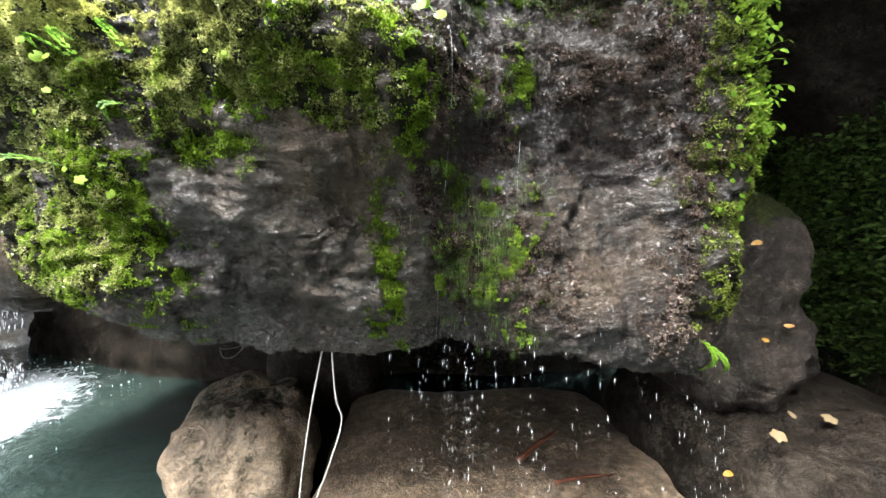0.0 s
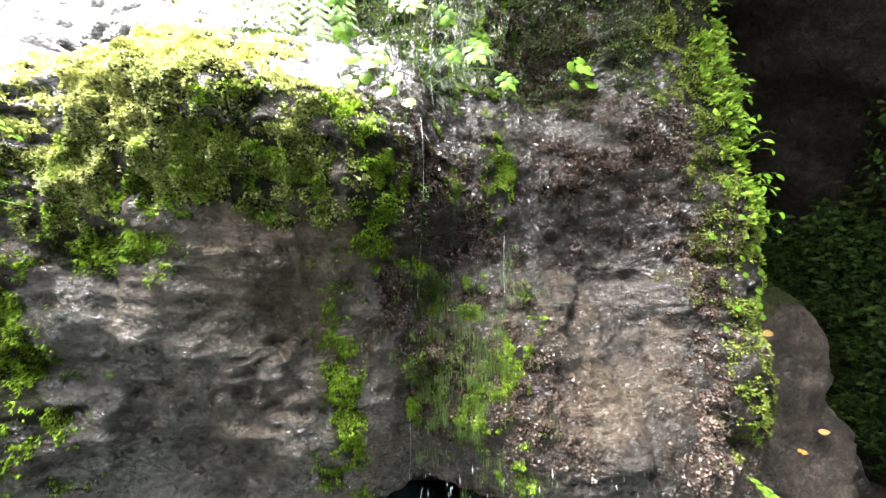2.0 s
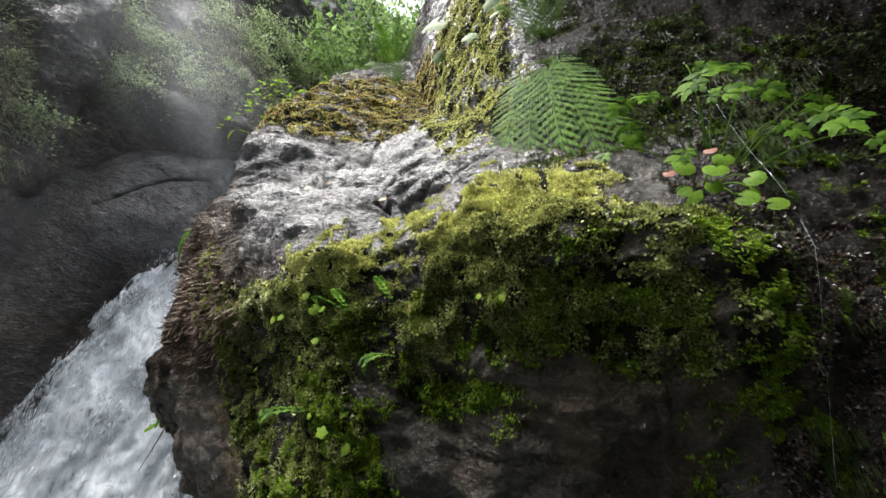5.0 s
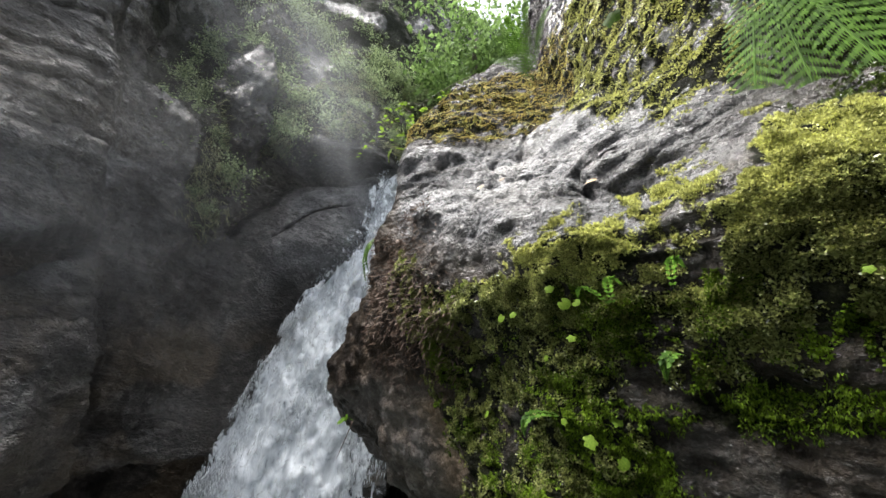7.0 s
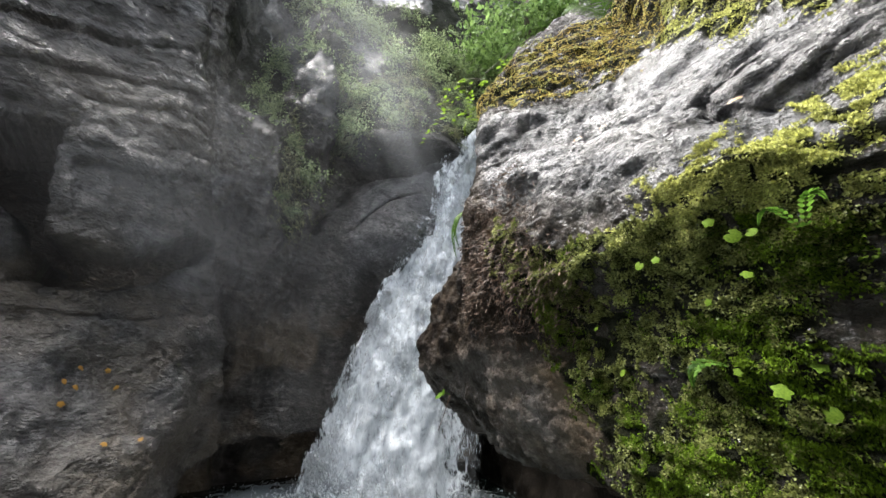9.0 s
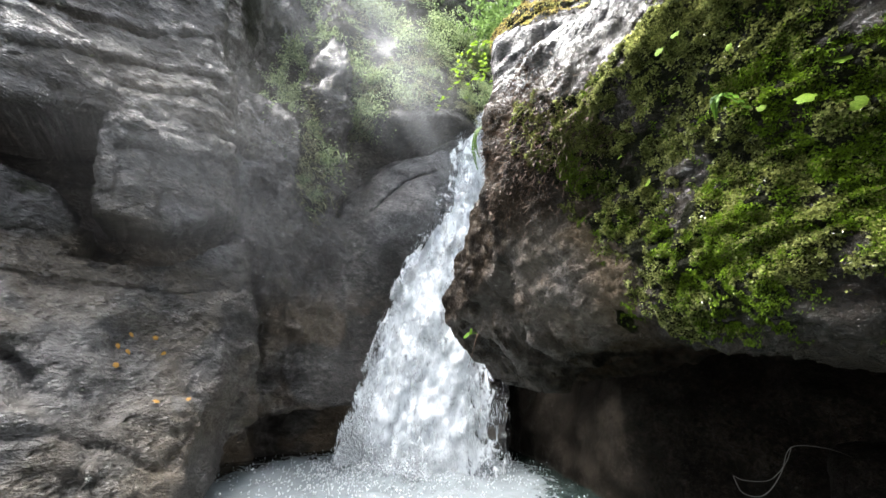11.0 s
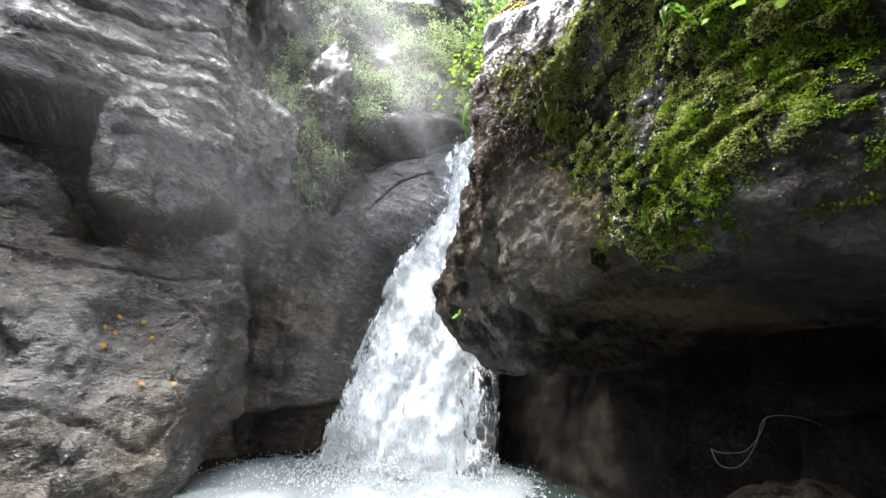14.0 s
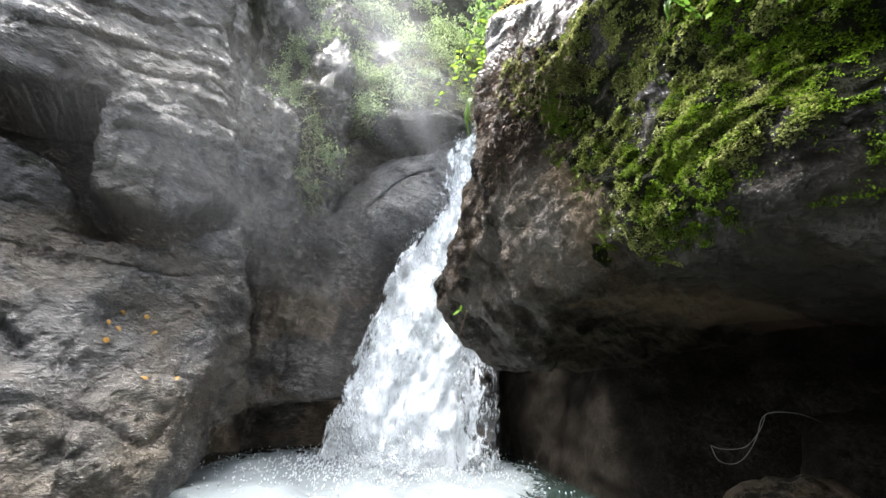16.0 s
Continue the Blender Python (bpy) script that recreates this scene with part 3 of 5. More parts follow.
    thin = np.maximum(thin, ramp(z + 0.3 * w, 2.75, 3.1) * ramp(x, -0.3, 0.0) * (1 - ramp(x, 0.5, 0.65)) * ramp(w2, -0.4, 0.3))
    crust = np.maximum.reduce([gauss(x, z, *c) for c in ((0.15, 2.12, 0.22, 0.3), (0.28, 1.75, 0.24, 0.2), (0.98, 2.3, 0.28, 0.22), (0.62, 2.95, 0.25, 0.5), (1.2, 1.75, 0.11, 0.5), (1.12, 1.2, 0.14, 0.22), (0.05, 1.5, 0.14, 0.4), (0.7, 2.3, 0.15, 0.25), (-0.08, 1.62, 0.1, 0.16), (0.4, 1.3, 0.18, 0.22))]) * ramp(w2, -0.6, 0.1)
    strand = np.maximum(gauss(x, z, 0.17, 1.42, 0.22, 0.34), 0.8 * gauss(x, z, 0.2, 2.8, 0.2, 0.5)) * ramp(w2, -0.4, 0.3)
    upper = ramp(x + 0.15 * w2, -0.7, -0.4) * (1 - ramp(x, 1.1, 1.3)) * ramp(z + 0.2 * w2, 2.45, 2.65) * (1 - ramp(z, 4.6, 5.2)) * ramp(fbm(p, 2.4, 4, seed=51), -0.15, 0.25)
    holes = ramp(fbm(p, 9, 3, seed=45), -0.55, -0.05)
    dark = dark * (0.35 + 0.65 * holes)
    yellow, edge = yellow * (0.3 + 0.7 * holes), edge * (0.3 + 0.7 * holes)
    # Keeps the ground dark where leaves thin out, as painted shadow gaps.
    gap_shade = 0.8 * dark
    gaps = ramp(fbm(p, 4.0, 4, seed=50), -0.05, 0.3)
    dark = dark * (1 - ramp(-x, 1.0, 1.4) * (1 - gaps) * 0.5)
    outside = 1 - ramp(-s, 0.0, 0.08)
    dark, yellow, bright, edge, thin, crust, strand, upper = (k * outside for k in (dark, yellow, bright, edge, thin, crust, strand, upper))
    moss = np.maximum.reduce((dark, gap_shade * outside, yellow, bright, edge * 0.9, thin * 0.7))
    moss = moss * outside
    clump = np.clip(0.5 + 0.9 * fbm(p, 6.5, 2, seed=48) + 0.8 * fbm(p, 16, 2, seed=47), 0, 2)
    dark, edge = dark * (0.25 + 0.75 * ramp(clump, -0.1, 0.5)), edge * ramp(clump, 0.0, 0.5)
    p = p + n * (0.016 * moss * clump)[..., None]
    vein = ramp(fbm(p, 3.0, 4, seed=49), -0.3, 0.35)
    tan = np.clip(0.35 * vein * gauss(x, z, 0.98, 1.6, 0.2, 0.13) + 0.3 * vein * gauss(x, z, 0.7, 1.75, 0.5, 0.8) + 2.0 * gauss(x, z, -2.42, 1.52, 0.34, 0.24) + 0.4 * vein * ramp(-x, 2.3, 2.8) + 0.45 * (0.4 + 0.6 * vein) * gauss(x, z, -0.5, 1.6, 0.4, 0.35), 0, 1)
    pale = np.clip(on_slab * (0.55 + 0.45 * ramp(w2, -0.5, 0.3)) * (1 - ramp(-x - 0.45 * (z - 2.8), 2.55, 2.8)) * (1 - ramp(z + 0.3 * w2, 3.8, 4.3)) + 0.12 * gauss(x, z, 0.88, 1.3, 0.07, 0.12) * ramp(w2, -0.3, 0.3) + 0.25 * gauss(x, z, -2.42, 1.5, 0.32, 0.2) + 0.4 * vein * ramp(-x, 2.15, 2.5) * (1 - ramp(z, 1.75, 2.1)), 0, 1)
    # Dark film on the right wall and low face: crust plus painted shade.
    algae_shade = np.clip((ramp(x, -0.2, 0.05) * (0.62 + 0.3 * ramp(w2, -0.3, 0.4)) + 0.35 * ramp(x, -0.2, 0.05) * ramp(z, 2.2, 2.7) + (0.1 + 0.2 * ramp(w2, -0.3, 0.3)) * on_face * ramp(z, 0.95, 1.25)) * (1 - 0.55 * vein * gauss(x, z, 0.85, 1.22, 0.3, 0.2)) + 0.6 * ramp(-x, 2.1, 2.4) * ramp(z, 1.75, 1.95) * (1 - pale) + 0.6 * ramp(z, 3.7, 4.1) * ramp(-x, 0.3, 0.6) + 0.55 * gauss(x, z, -1.15, 1.25, 0.4, 0.28) + 0.9 * ramp(x, -0.85, -0.55) * ramp(z, 2.5, 2.7) * (1 - ramp(x, -0.2, 0.0)) * (1 - 0.5 * np.where(x > 0, tan, 1)), 0, 1)
    ob = mesh_object("boulder", p.reshape(-1, 3), grid_faces(len(us), len(ss)), ROCK, attrs={"moss": moss, "tan": tan, "pale": pale * outside, "algae_shade": algae_shade, "matte": np.clip(0.75 * ramp(z, 2.55, 2.95) * ramp(x, -0.6, -0.2) + 0.12 * on_face * ramp(w2, -0.9, -0.3) + 0.5 * pale + 0.88 * ramp(-x, 1.95, 2.25) * (1 - pale), 0, 0.92)})
    tagged(ob, "huge wet grey boulder with mossy brow hanging over the pool", "boulder")
    return ob, p, n, dict(dark=dark, yellow=yellow, bright=bright, edge=edge, thin=thin, crust=crust, strand=strand, upper=upper)


ROCK_OB, RP, RN, RM = boulder()


# ---- the gorge wall across the pool ----
WATER_Z = -1.5


def cliff_depth(y, z):
    """x of the far gorge wall over y and height z."""
    x = -10.15 - 0.5 * ramp(y, -1.6, 0.4) - 1.75 * ramp(y, -0.9, 2.9) + 0.7 * ramp(-y, 0.8, 4.5) + 1.9 * ramp(y, 3.2, 6.0) * ramp(z, 2.5, 7.0)
    toe = np.maximum(2.7 - z, 0) * 0.5 * (1 - ramp(y, 0.4, 1.7))
    x = x + toe
    gully = ramp(z, 8.0, 11.5) * ramp(y, -1.0, -0.5) * (1 - ramp(y, 0.9, 2.2))
    x = x - 2.4 * gully + 0.5 * gauss(y, z, 2.4, 13.3, 1.1, 2.5)
    x = x + 1.15 * ramp(z - 0.1 * (y - 4), 8.6, 9.5) * ramp(y, 2.9, 3.7) * (1 - ramp(z, 10, 17))
    x = x - 0.12 * np.maximum(z - 11, 0) * ramp(y, 1, 3)
    q = np.stack((0 * y, y, z), -1)
    jag = 0.07 * fbm(q, 1.7, 3, seed=73)
    yj, zj = y + jag, z + 0.8 * jag
    corner = y + 0.325 * (z - 5.7) + 0.25 * jag
    x = x - 0.15 * ramp(y, -1.3, -0.3) * (1 - ramp(y, 1.0, 1.6))
    x = x + 0.36 * ramp(corner, -1.8, -0.1) * (1 - ramp(corner, -0.04, 0.06)) - 0.6 * ramp(corner, -0.04, 0.08) * (1 - ramp(corner, 0.1, 1.6))
    over = above(yj, zj, ROOF_LINE, 0.05)
    left = 1 - ramp(corner, -0.1, 0.1)
    x = x + 0.3 * over * left * (1 - ramp(z, 6.2, 8.2)) * (1 - ramp(y, -1.2, -0.2))
    x = x + 0.4 * inside(yj, zj, [(-2.28, 5.5), (-2.15, 4.6), (-1.98, 3.8), (-1.66, 3.42), (-0.88, 3.5), (0.3, 4.45), (-0.12, 6.2), (-1.2, 5.8)], 0.07)
    side = 1 - ramp(yj - np.interp(z, (3.2, 3.86, 4.66, 5.45), (-1.66, -2.0, -2.18, -2.3)), -0.04, 0.05)
    hollow = (1 - over) * above(yj, zj, ((-6.0, 4.3), (-3.2, 3.9), (-2.6, 3.72), (-2.2, 3.4), (-1.6, 2.95)), 0.07) * side * (1 - ramp(-y, 4.4, 5.6))
    under = above(yj, zj, ((-2.2, 2.72), (-1.2, 2.84), (-0.4, 3.15), (0.5, 3.85)), 0.07) * (1 - above(yj, zj, ((-2.2, 3.5), (-1.66, 3.42), (-0.88, 3.5), (0.3, 4.45)), 0.05)) * ramp(y, -2.1, -1.8) * (1 - ramp(y, 0.3, 0.5))
    x = x - np.maximum(1.8 * hollow, 1.0 * under)
    x = x - 0.14 * groove(y, zj, ROOF_LINE, 0.05) - 0.16 * groove(y, z + 0.3 * jag, WALL_CRACK, 0.035) + 0.1 * (1 - above(y, z + 0.3 * jag, WALL_CRACK, 0.04)) * (1 - ramp(y, 0.4, 1.2))
    for line in BEDS:
        x = x - 0.13 * groove(y, z + 0.4 * jag, line, 0.06) + 0.08 * groove(y, z + 0.4 * jag - 0.16, line, 0.09)
    x = x - 0.3 * groove(yj, z, ((1.05, 3.35), (1.5, 2.7), (1.58, 1.94), (1.9, 1.1)), 0.06) - 0.2 * groove(yj, z, ((0.7, 3.2), (1.05, 3.35), (1.9, 3.9), (2.3, 4.9)), 0.05)
    x = x - 0.25 * ramp(yj, 1.5, 1.62) * (1 - ramp(y, 1.7, 2.6)) * (1 - ramp(z, 2.6, 3.4)) * ramp(z, 0.2, 0.6)
    x = x + 0.3 * inside(yj, z, [(-0.7, -3.0), (0.95, -3.0), (0.62, -0.2), (0.42, 0.28), (-0.35, 0.26), (-0.6, 0.0)], 0.06)
    x = x - 1.8 * (1 - above(yj, z, ((1.0, -1.7), (1.25, -0.75), (2.3, -0.2), (4.3, -0.05), (8.0, 0.3)), 0.06)) * ramp(y, 1.0, 1.2)
    dome = 1 - above(yj, z, DOME_LINE, 0.06)
    x = x + 0.28 * dome * ramp(y, 3.3, 4.2) * ramp(z, 3.5, 6)
    x = x - 1.2 * above(yj, z, tuple((a, b + 0.12) for a, b in DOME_LINE), 0.1) * (1 - above(yj, z, ((2.6, 10.1), (3.5, 9.75), (4.47, 9.5), (5.38, 9.55), (7.0, 9.8)), 0.12)) * ramp(y, 2.9, 3.4) * (1 - ramp(y, 6.0, 6.8))
    x = x - 0.12 * groove(yj, z, ((4.2, 6.2), (5.0, 7.4), (5.9, 7.9)), 0.05)
    x = x + 0.55 * inside(yj, z, [(1.35, 10.8), (2.2, 8.6), (3.0, 8.7), (2.75, 11.0), (2.45, 12.3), (2.05, 13.3), (1.4, 13.0)], 0.14)
    return x


ROOF_LINE = ((-7.0, 4.3), (-3.4, 5.02), (-2.9, 5.26), (-2.32, 5.47), (-1.8, 5.6), (-1.16, 5.78), (-0.65, 5.95), (-0.1, 6.25))
WALL_CRACK = ((-6.0, 2.1), (-2.31, 2.19), (-1.15, 2.26), (-0.43, 2.34), (0.14, 2.43), (0.94, 2.66))
DOME_LINE = ((3.2, 6.0), (3.7, 6.97), (4.12, 7.6), (4.84, 8.19), (5.66, 8.49), (6.47, 9.28))
BEDS = (((-2.6, 6.1), (-1.58, 6.42), (-0.49, 6.73)), ((-1.4, 6.5), (-1.0, 6.78), (-0.59, 7.09)), ((-3.6, 6.0), (-2.4, 6.75), (-1.3, 7.3), (-0.8, 7.6)), ((-3.8, 7.0), (-2.6, 7.7), (-1.2, 8.5)), ((-1.9, 4.9), (-1.2, 5.1), (-0.2, 5.5)), ((-3.8, 1.3), (-2.2, 1.2), (-1.6, 0.7)))


# Mask of the hollow, used to put its shade into the wall colour.
def hollow_shade(y, z):
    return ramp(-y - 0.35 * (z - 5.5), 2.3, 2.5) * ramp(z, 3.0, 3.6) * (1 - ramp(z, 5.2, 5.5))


def gorge_wall():
    ys = np.concatenate((np.linspace(-26, -5, 40)[:-1], np.linspace(-5, 6, 230)[:-1], np.linspace(6, 40, 90)))
    zs = np.concatenate((np.linspace(-3, 10, 260)[:-1], np.linspace(10, 26, 110)))
    y, z = np.meshgrid(ys, zs, indexing="ij")
    z = np.where(z > 10, 10 + (z - 10) * (0.05 + 0.25 * ramp(y, -5, -3) + 0.7 * ramp(y, -1.0, 2.0) + 0.06 * np.maximum(y - 6, 0)), z)
    z = -3 + (z + 3) * (1 - 0.4 * ramp(-y, 4.5, 8))
    p = np.stack((cliff_depth(y, z), y, z), -1)
    n = grid_normals(p)
    if n[120, 100, 0] < 0:
        n = -n
    w0 = fbm(p, 0.8, 3, seed=78)
    dip = p.copy()
    dip[..., 2] = dip[..., 2] + 0.38 * dip[..., 1]
    fine_side = 1 - ramp(y, 2.6, 3.4)
    rough = 0.10 * fbm(p, 0.5, 3, seed=5) + 0.045 * ridged(dip, 0.8, 4, seed=6, stretch=(1, 0.55, 1.5)) + 0.03 * np.abs(fbm(dip, 2.4, 4, seed=7, stretch=(1, 0.7, 1.3)))
    lines = dip * np.array((0.5, 0.35, 0.6)) + 0.3 * fbm(p, 0.5, 3, seed=71)[..., None]
    rough = rough - 0.08 * np.exp(-(vnoise(lines * 1.3) / 0.02) ** 2) - 0.06 * np.exp(-(vnoise(lines * 2.9 + 4) / 0.03) ** 2) * fine_side
    beds = 0.9 * (z - 0.3 * y) + 0.5 * fbm(p, 0.5, 3, seed=75, stretch=(1, 0.6, 1.2))
    near_side = 1 - ramp(y + 0.3 * (z - 5.7), 0.0, 0.6)
    rough = rough + 0.07 * (terrace(2 * beds, 0.12) - 2 * beds) * near_side * ramp(z, 4.6, 5.4)
    rough = rough + 0.12 * terrace(2.6 * fbm(dip, 1.1, 2, seed=77, stretch=(1, 0.8, 1.1)), 0.12) / 2.6 + 0.05 * terrace(2.4 * fbm(dip, 2.7, 2, seed=85, stretch=(1, 0.8, 1.3)), 0.15) / 2.4
    cleft = ramp(y + 0.325 * (z - 5.7), 0.1, 0.5) * (1 - ramp(y, 2.9, 3.5))
    rough = rough + cleft * (0.16 * terrace(2.2 * fbm(p, 1.3, 3, seed=86, stretch=(1, 1.3, 0.8)), 0.1) / 2.2 + 0.07 * ridged(p, 1.9, 3, seed=87, stretch=(1, 1.3, 0.8)))
    rough = rough * (1 - 0.55 * ramp(y, 3.3, 4.0) * (1 - above(y, z, DOME_LINE, 0.1)))
    p = p + n * rough[..., None]
    w = fbm(p, 0.7, 4, seed=8)
    past = ramp(y + 0.325 * (z - 5.7), 0.5, 1.2)
    gully = ramp(z + 0.9 * (y - 2.5) + 0.9 * w, 5.6, 6.8) * past * (1 - ramp(y + 0.4 * w, 2.6, 3.4)) * (1 - ramp(-y + 0.3 * w, -0.2, 0.5) * (1 - ramp(z, 8, 9)))
    upper = ramp(z - 0.1 * (y - 4) + 0.5 * w, 9.6, 10.2) * ramp(y, 2.6, 3.2)
    bare = inside(y, z, [(1.35, 10.8), (2.2, 8.6), (3.0, 8.7), (2.75, 11.0), (2.4, 12.1), (2.05, 12.9), (1.4, 12.7)], 0.15)
    far_up = ramp(z, 11.5, 13) * past
    moss = np.maximum.reduce((0.85 * gully * ramp(w, -0.6, 0.4), 0.95 * upper * ramp(w, -0.8, 0.1), 0.8 * far_up * ramp(w, -0.6, 0.3))) * (1 - 0.9 * bare) + 0.6 * gauss(y, z, -2.8, 3.75, 0.5, 0.3)
    tan = np.clip(gauss(y, z, 0.3, 0.2, 1.0, 0.7) + 0.8 * ramp(w0, 0.0, 0.5) * (1 - ramp(z, 2.5, 4.5)) + 0.5 * gauss(y, z, -1.5, 6.5, 1.5, 1.0), 0, 1)
    # The low left is paler too: its wet sheen put into the colour.
    pale = np.clip(0.5 * ramp(y, 3.9, 4.6) * (1 - above(y, z, DOME_LINE, 0.2)) * ramp(z, 4.2, 6) + 0.5 * ramp(-w0, 0.15, 0.5) * (1 - ramp(y, 0.3, 0.9)) + 0.4 * gauss(y, z, -1.2, 0.8, 1.8, 1.4), 0, 1)
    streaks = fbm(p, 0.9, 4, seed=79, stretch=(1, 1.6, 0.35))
    # Dark seep streaks, with the hollow's shade painted in as well.
    seep_shade = np.clip(0.4 * ramp(streaks, -0.2, 0.8) + 0.22 * gauss(y, z, 3.0, 3.5, 1.6, 3.0) + 0.3 * gauss(y, z, 1.2, 4.5, 0.9, 3.0) + 0.4 * hollow_shade(y, z) + 0.35 * np.exp(-((z - 3.0) / 0.7) ** 2) * (1 - ramp(y, 1.5, 2.5)), 0, 0.6)
    ob = mesh_object("cliff_wall", p.reshape(-1, 3), grid_faces(len(ys), len(zs)), CLIFF, attrs={"moss": moss, "tan": tan, "pale": pale, "algae_shade": seep_shade})
    tagged(ob, "high dark wet rock wall of the gorge with ledges", "cliff", kind="structure")
    return ob, p, n, moss


CLIFF_OB, CP, CN, CM = gorge_wall()


# ---- pool ----
def pool():
    xs, ys = np.linspace(-14, 8, 180), np.linspace(-26, 14, 260)
    x, y = np.meshgrid(xs, ys, indexing="ij")
    p = np.stack((x, y, np.full_like(x, WATER_Z)), -1)
    foam = np.exp(-(((x + 10.2) / 3.1) ** 2 + ((y - 5.0) / 4.2) ** 2) ** 1.5) * 1.9
    p[..., 2] += 0.03 * fbm(p, 1.5, 3, seed=9) + 0.12 * foam * fbm(p, 1.2, 4, seed=10)
    ob = mesh_object("pool_water", p.reshape(-1, 3), grid_faces(len(xs), len(ys)), WATER, attrs={"foam": foam})
    tagged(ob, "dark green plunge pool with white foam", "water", kind="structure")


pool()


# ---- waterfall ----
def fall_edges(v):
    """Plan of the fall's two edges and its height, from the lip (0) to the pool (1)."""
    back = np.clip(1 - v / 0.22, 0, 1) ** 1.5
    lx, ly = -10.1 - 2.2 * v ** 0.9 + 1.65 * back, 7.1 - 2.85 * v ** 0.9 + 0.5 * back
    rx, ry = -9.7 + 0.5 * v + 1.7 * back, 8.0 + 0.5 * v + 0.3 * back
    return lx, ly, rx, ry, 11.3 - 13.0 * v


def waterfall():
    vs, us = np.linspace(0, 1, 170), np.linspace(0, 1, 70)
    v, u = np.meshgrid(vs, us, indexing="ij")
    lx, ly, rx, ry, z = fall_edges(v)
    p = np.stack((lx + (rx - lx) * u, ly + (ry - ly) * u, z), -1)
    toward = np.array((0.81, -0.586, 0))
    bulge = (0.5 * np.sin(np.pi * u) * (0.3 + v) + 0.2 * ramp(v, 0.0, 0.15) * fbm(p, 1.8, 4, seed=11, stretch=(1, 1, 0.55)))
    p = p + np.stack((lx - rx, ly - ry, 0 * z), -1) / 5.0 * (0.16 * fbm(np.stack((0 * z, 0 * z, z), -1), 0.9, 4, seed=12) * (0.4 + v) * (1 - u))[..., None]
    p = p + toward * bulge[..., None]
    dense = 0.85 + 0.5 * ramp(v, 0.5, 0.0) - 0.65 * ramp(u, 0.7, 1.0) - 0.5 * ramp(-u, -0.08, 0.0)
    root = new("waterfall")
    root.location = (-10.3, 6.8, WATER_Z)
    q = p - np.array((-10.3, 6.8, WATER_Z))
    for name, a, b, out, less in (("main_stream", 0, 50, 0.0, 0.0), ("side_veil", 49, 70, 0.0, 0.15), ("front_veil", 4, 40, 0.28, 0.75)):
        mesh_object(name, (q[:, a:b] + toward * out).reshape(-1, 3), grid_faces(len(vs), b - a), FALL, root, attrs={"dense": dense[:, a:b] - less})
    tagged(root, "white waterfall plunging into the pool beside the boulder", "waterfall")


waterfall()


# ---- rocks under and beside the boulder ----
def lump(name, centre, size, mat, seed, label, turn=0.0, square=2.6, detail=5, rough=0.12, moss_top=0.0, parent=None):
    """A rounded block: a ball squared off, roughened and worn."""
    bm = bmesh.new()
    bmesh.ops.create_icosphere(bm, subdivisions=detail, radius=1)
    v = np.array([w.co for w in bm.verts])
    faces = [[w.index for w in f.verts] for f in bm.faces]
    bm.free()
    r = (np.abs(v) ** square).sum(1) ** (-1 / square)
    d = v.copy()
    v = v * r[:, None] * np.array(size)
    q = v + seed * 3.7
    v = v + d * (rough * min(size) * (1.6 * fbm(q, 0.9 / min(size), 4, seed=seed) + 0.7 * ridged(q, 1.6 / min(size), 3, seed=seed + 1)))[:, None]
    moss = moss_top * ramp(d[:, 2] + 0.4 * fbm(q, 2.5, 3, seed=seed + 2), 0.2, 0.8)
    ob = mesh_object(name, v, faces, mat, parent, attrs={"moss": moss, "tan": 0 * moss})
    ob.matrix_basis = pose(*centre, 0, 0, turn)
    if label:
        tagged(ob, label, "rock")
    return ob


lump("rock_slab", (0.55, 3.7, -1.05), (1.6, 1.2, 0.6), TAN_ROCK, 1, "broad tan rock slab under the overhanging boulder", 0, 9, rough=0.06, detail=6)
lump("rock_block", (-1.8, 3.45, -0.75), (0.52, 0.65, 0.82), TAN_ROCK, 2, "mossy tan rock block standing in the pool", 12, 5, rough=0.13, moss_top=0.55)
lump("rock", (3.0, 3.0, -0.6), (1.05, 1.3, 0.85), SHADE_ROCK, 3, "dark wet rock strewn with fallen yellow leaves", 0, 3, rough=0.1)
lump("rock", (2.5, 3.15, 0.95), (0.42, 0.75, 1.0), BROWN_ROCK, 4, "tall brownish rock leaning behind the boulder", 5, 3, rough=0.14, detail=6, moss_top=0.9)


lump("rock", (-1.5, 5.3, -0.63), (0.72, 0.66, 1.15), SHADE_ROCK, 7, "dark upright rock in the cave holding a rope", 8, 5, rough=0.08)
# Hidden mass added as a light block over the cave's left end.
lump("rock", (-6.5, 9.3, 4.3), (1.9, 1.8, 2.6), SHADE_ROCK, 5, "dark rock mass added behind the boulder to keep light from the cave", 0, 4, rough=0.06)


# ---- dark rock that closes the cave, the far side and the gorge behind ----
def wall_sheet(name, func, us, vs, mat, seed, label, amp=0.25, moss=None):
    u, v = np.meshgrid(us, vs, indexing="ij")
    p = func(u, v)
    n = grid_normals(p)
    p = p + n * (amp * (fbm(p, 0.6, 5, seed=seed) + 0.6 * ridged(p, 0.9, 4, seed=seed + 1)))[..., None]
    m = moss(p) if moss else np.zeros(u.shape)
    ob = mesh_object(name, p.reshape(-1, 3), grid_faces(len(us), len(vs)), mat, attrs={"moss": m, "tan": 0 * m})
    tagged(ob, label, "rock wall", kind="structure")
    return p, n, m


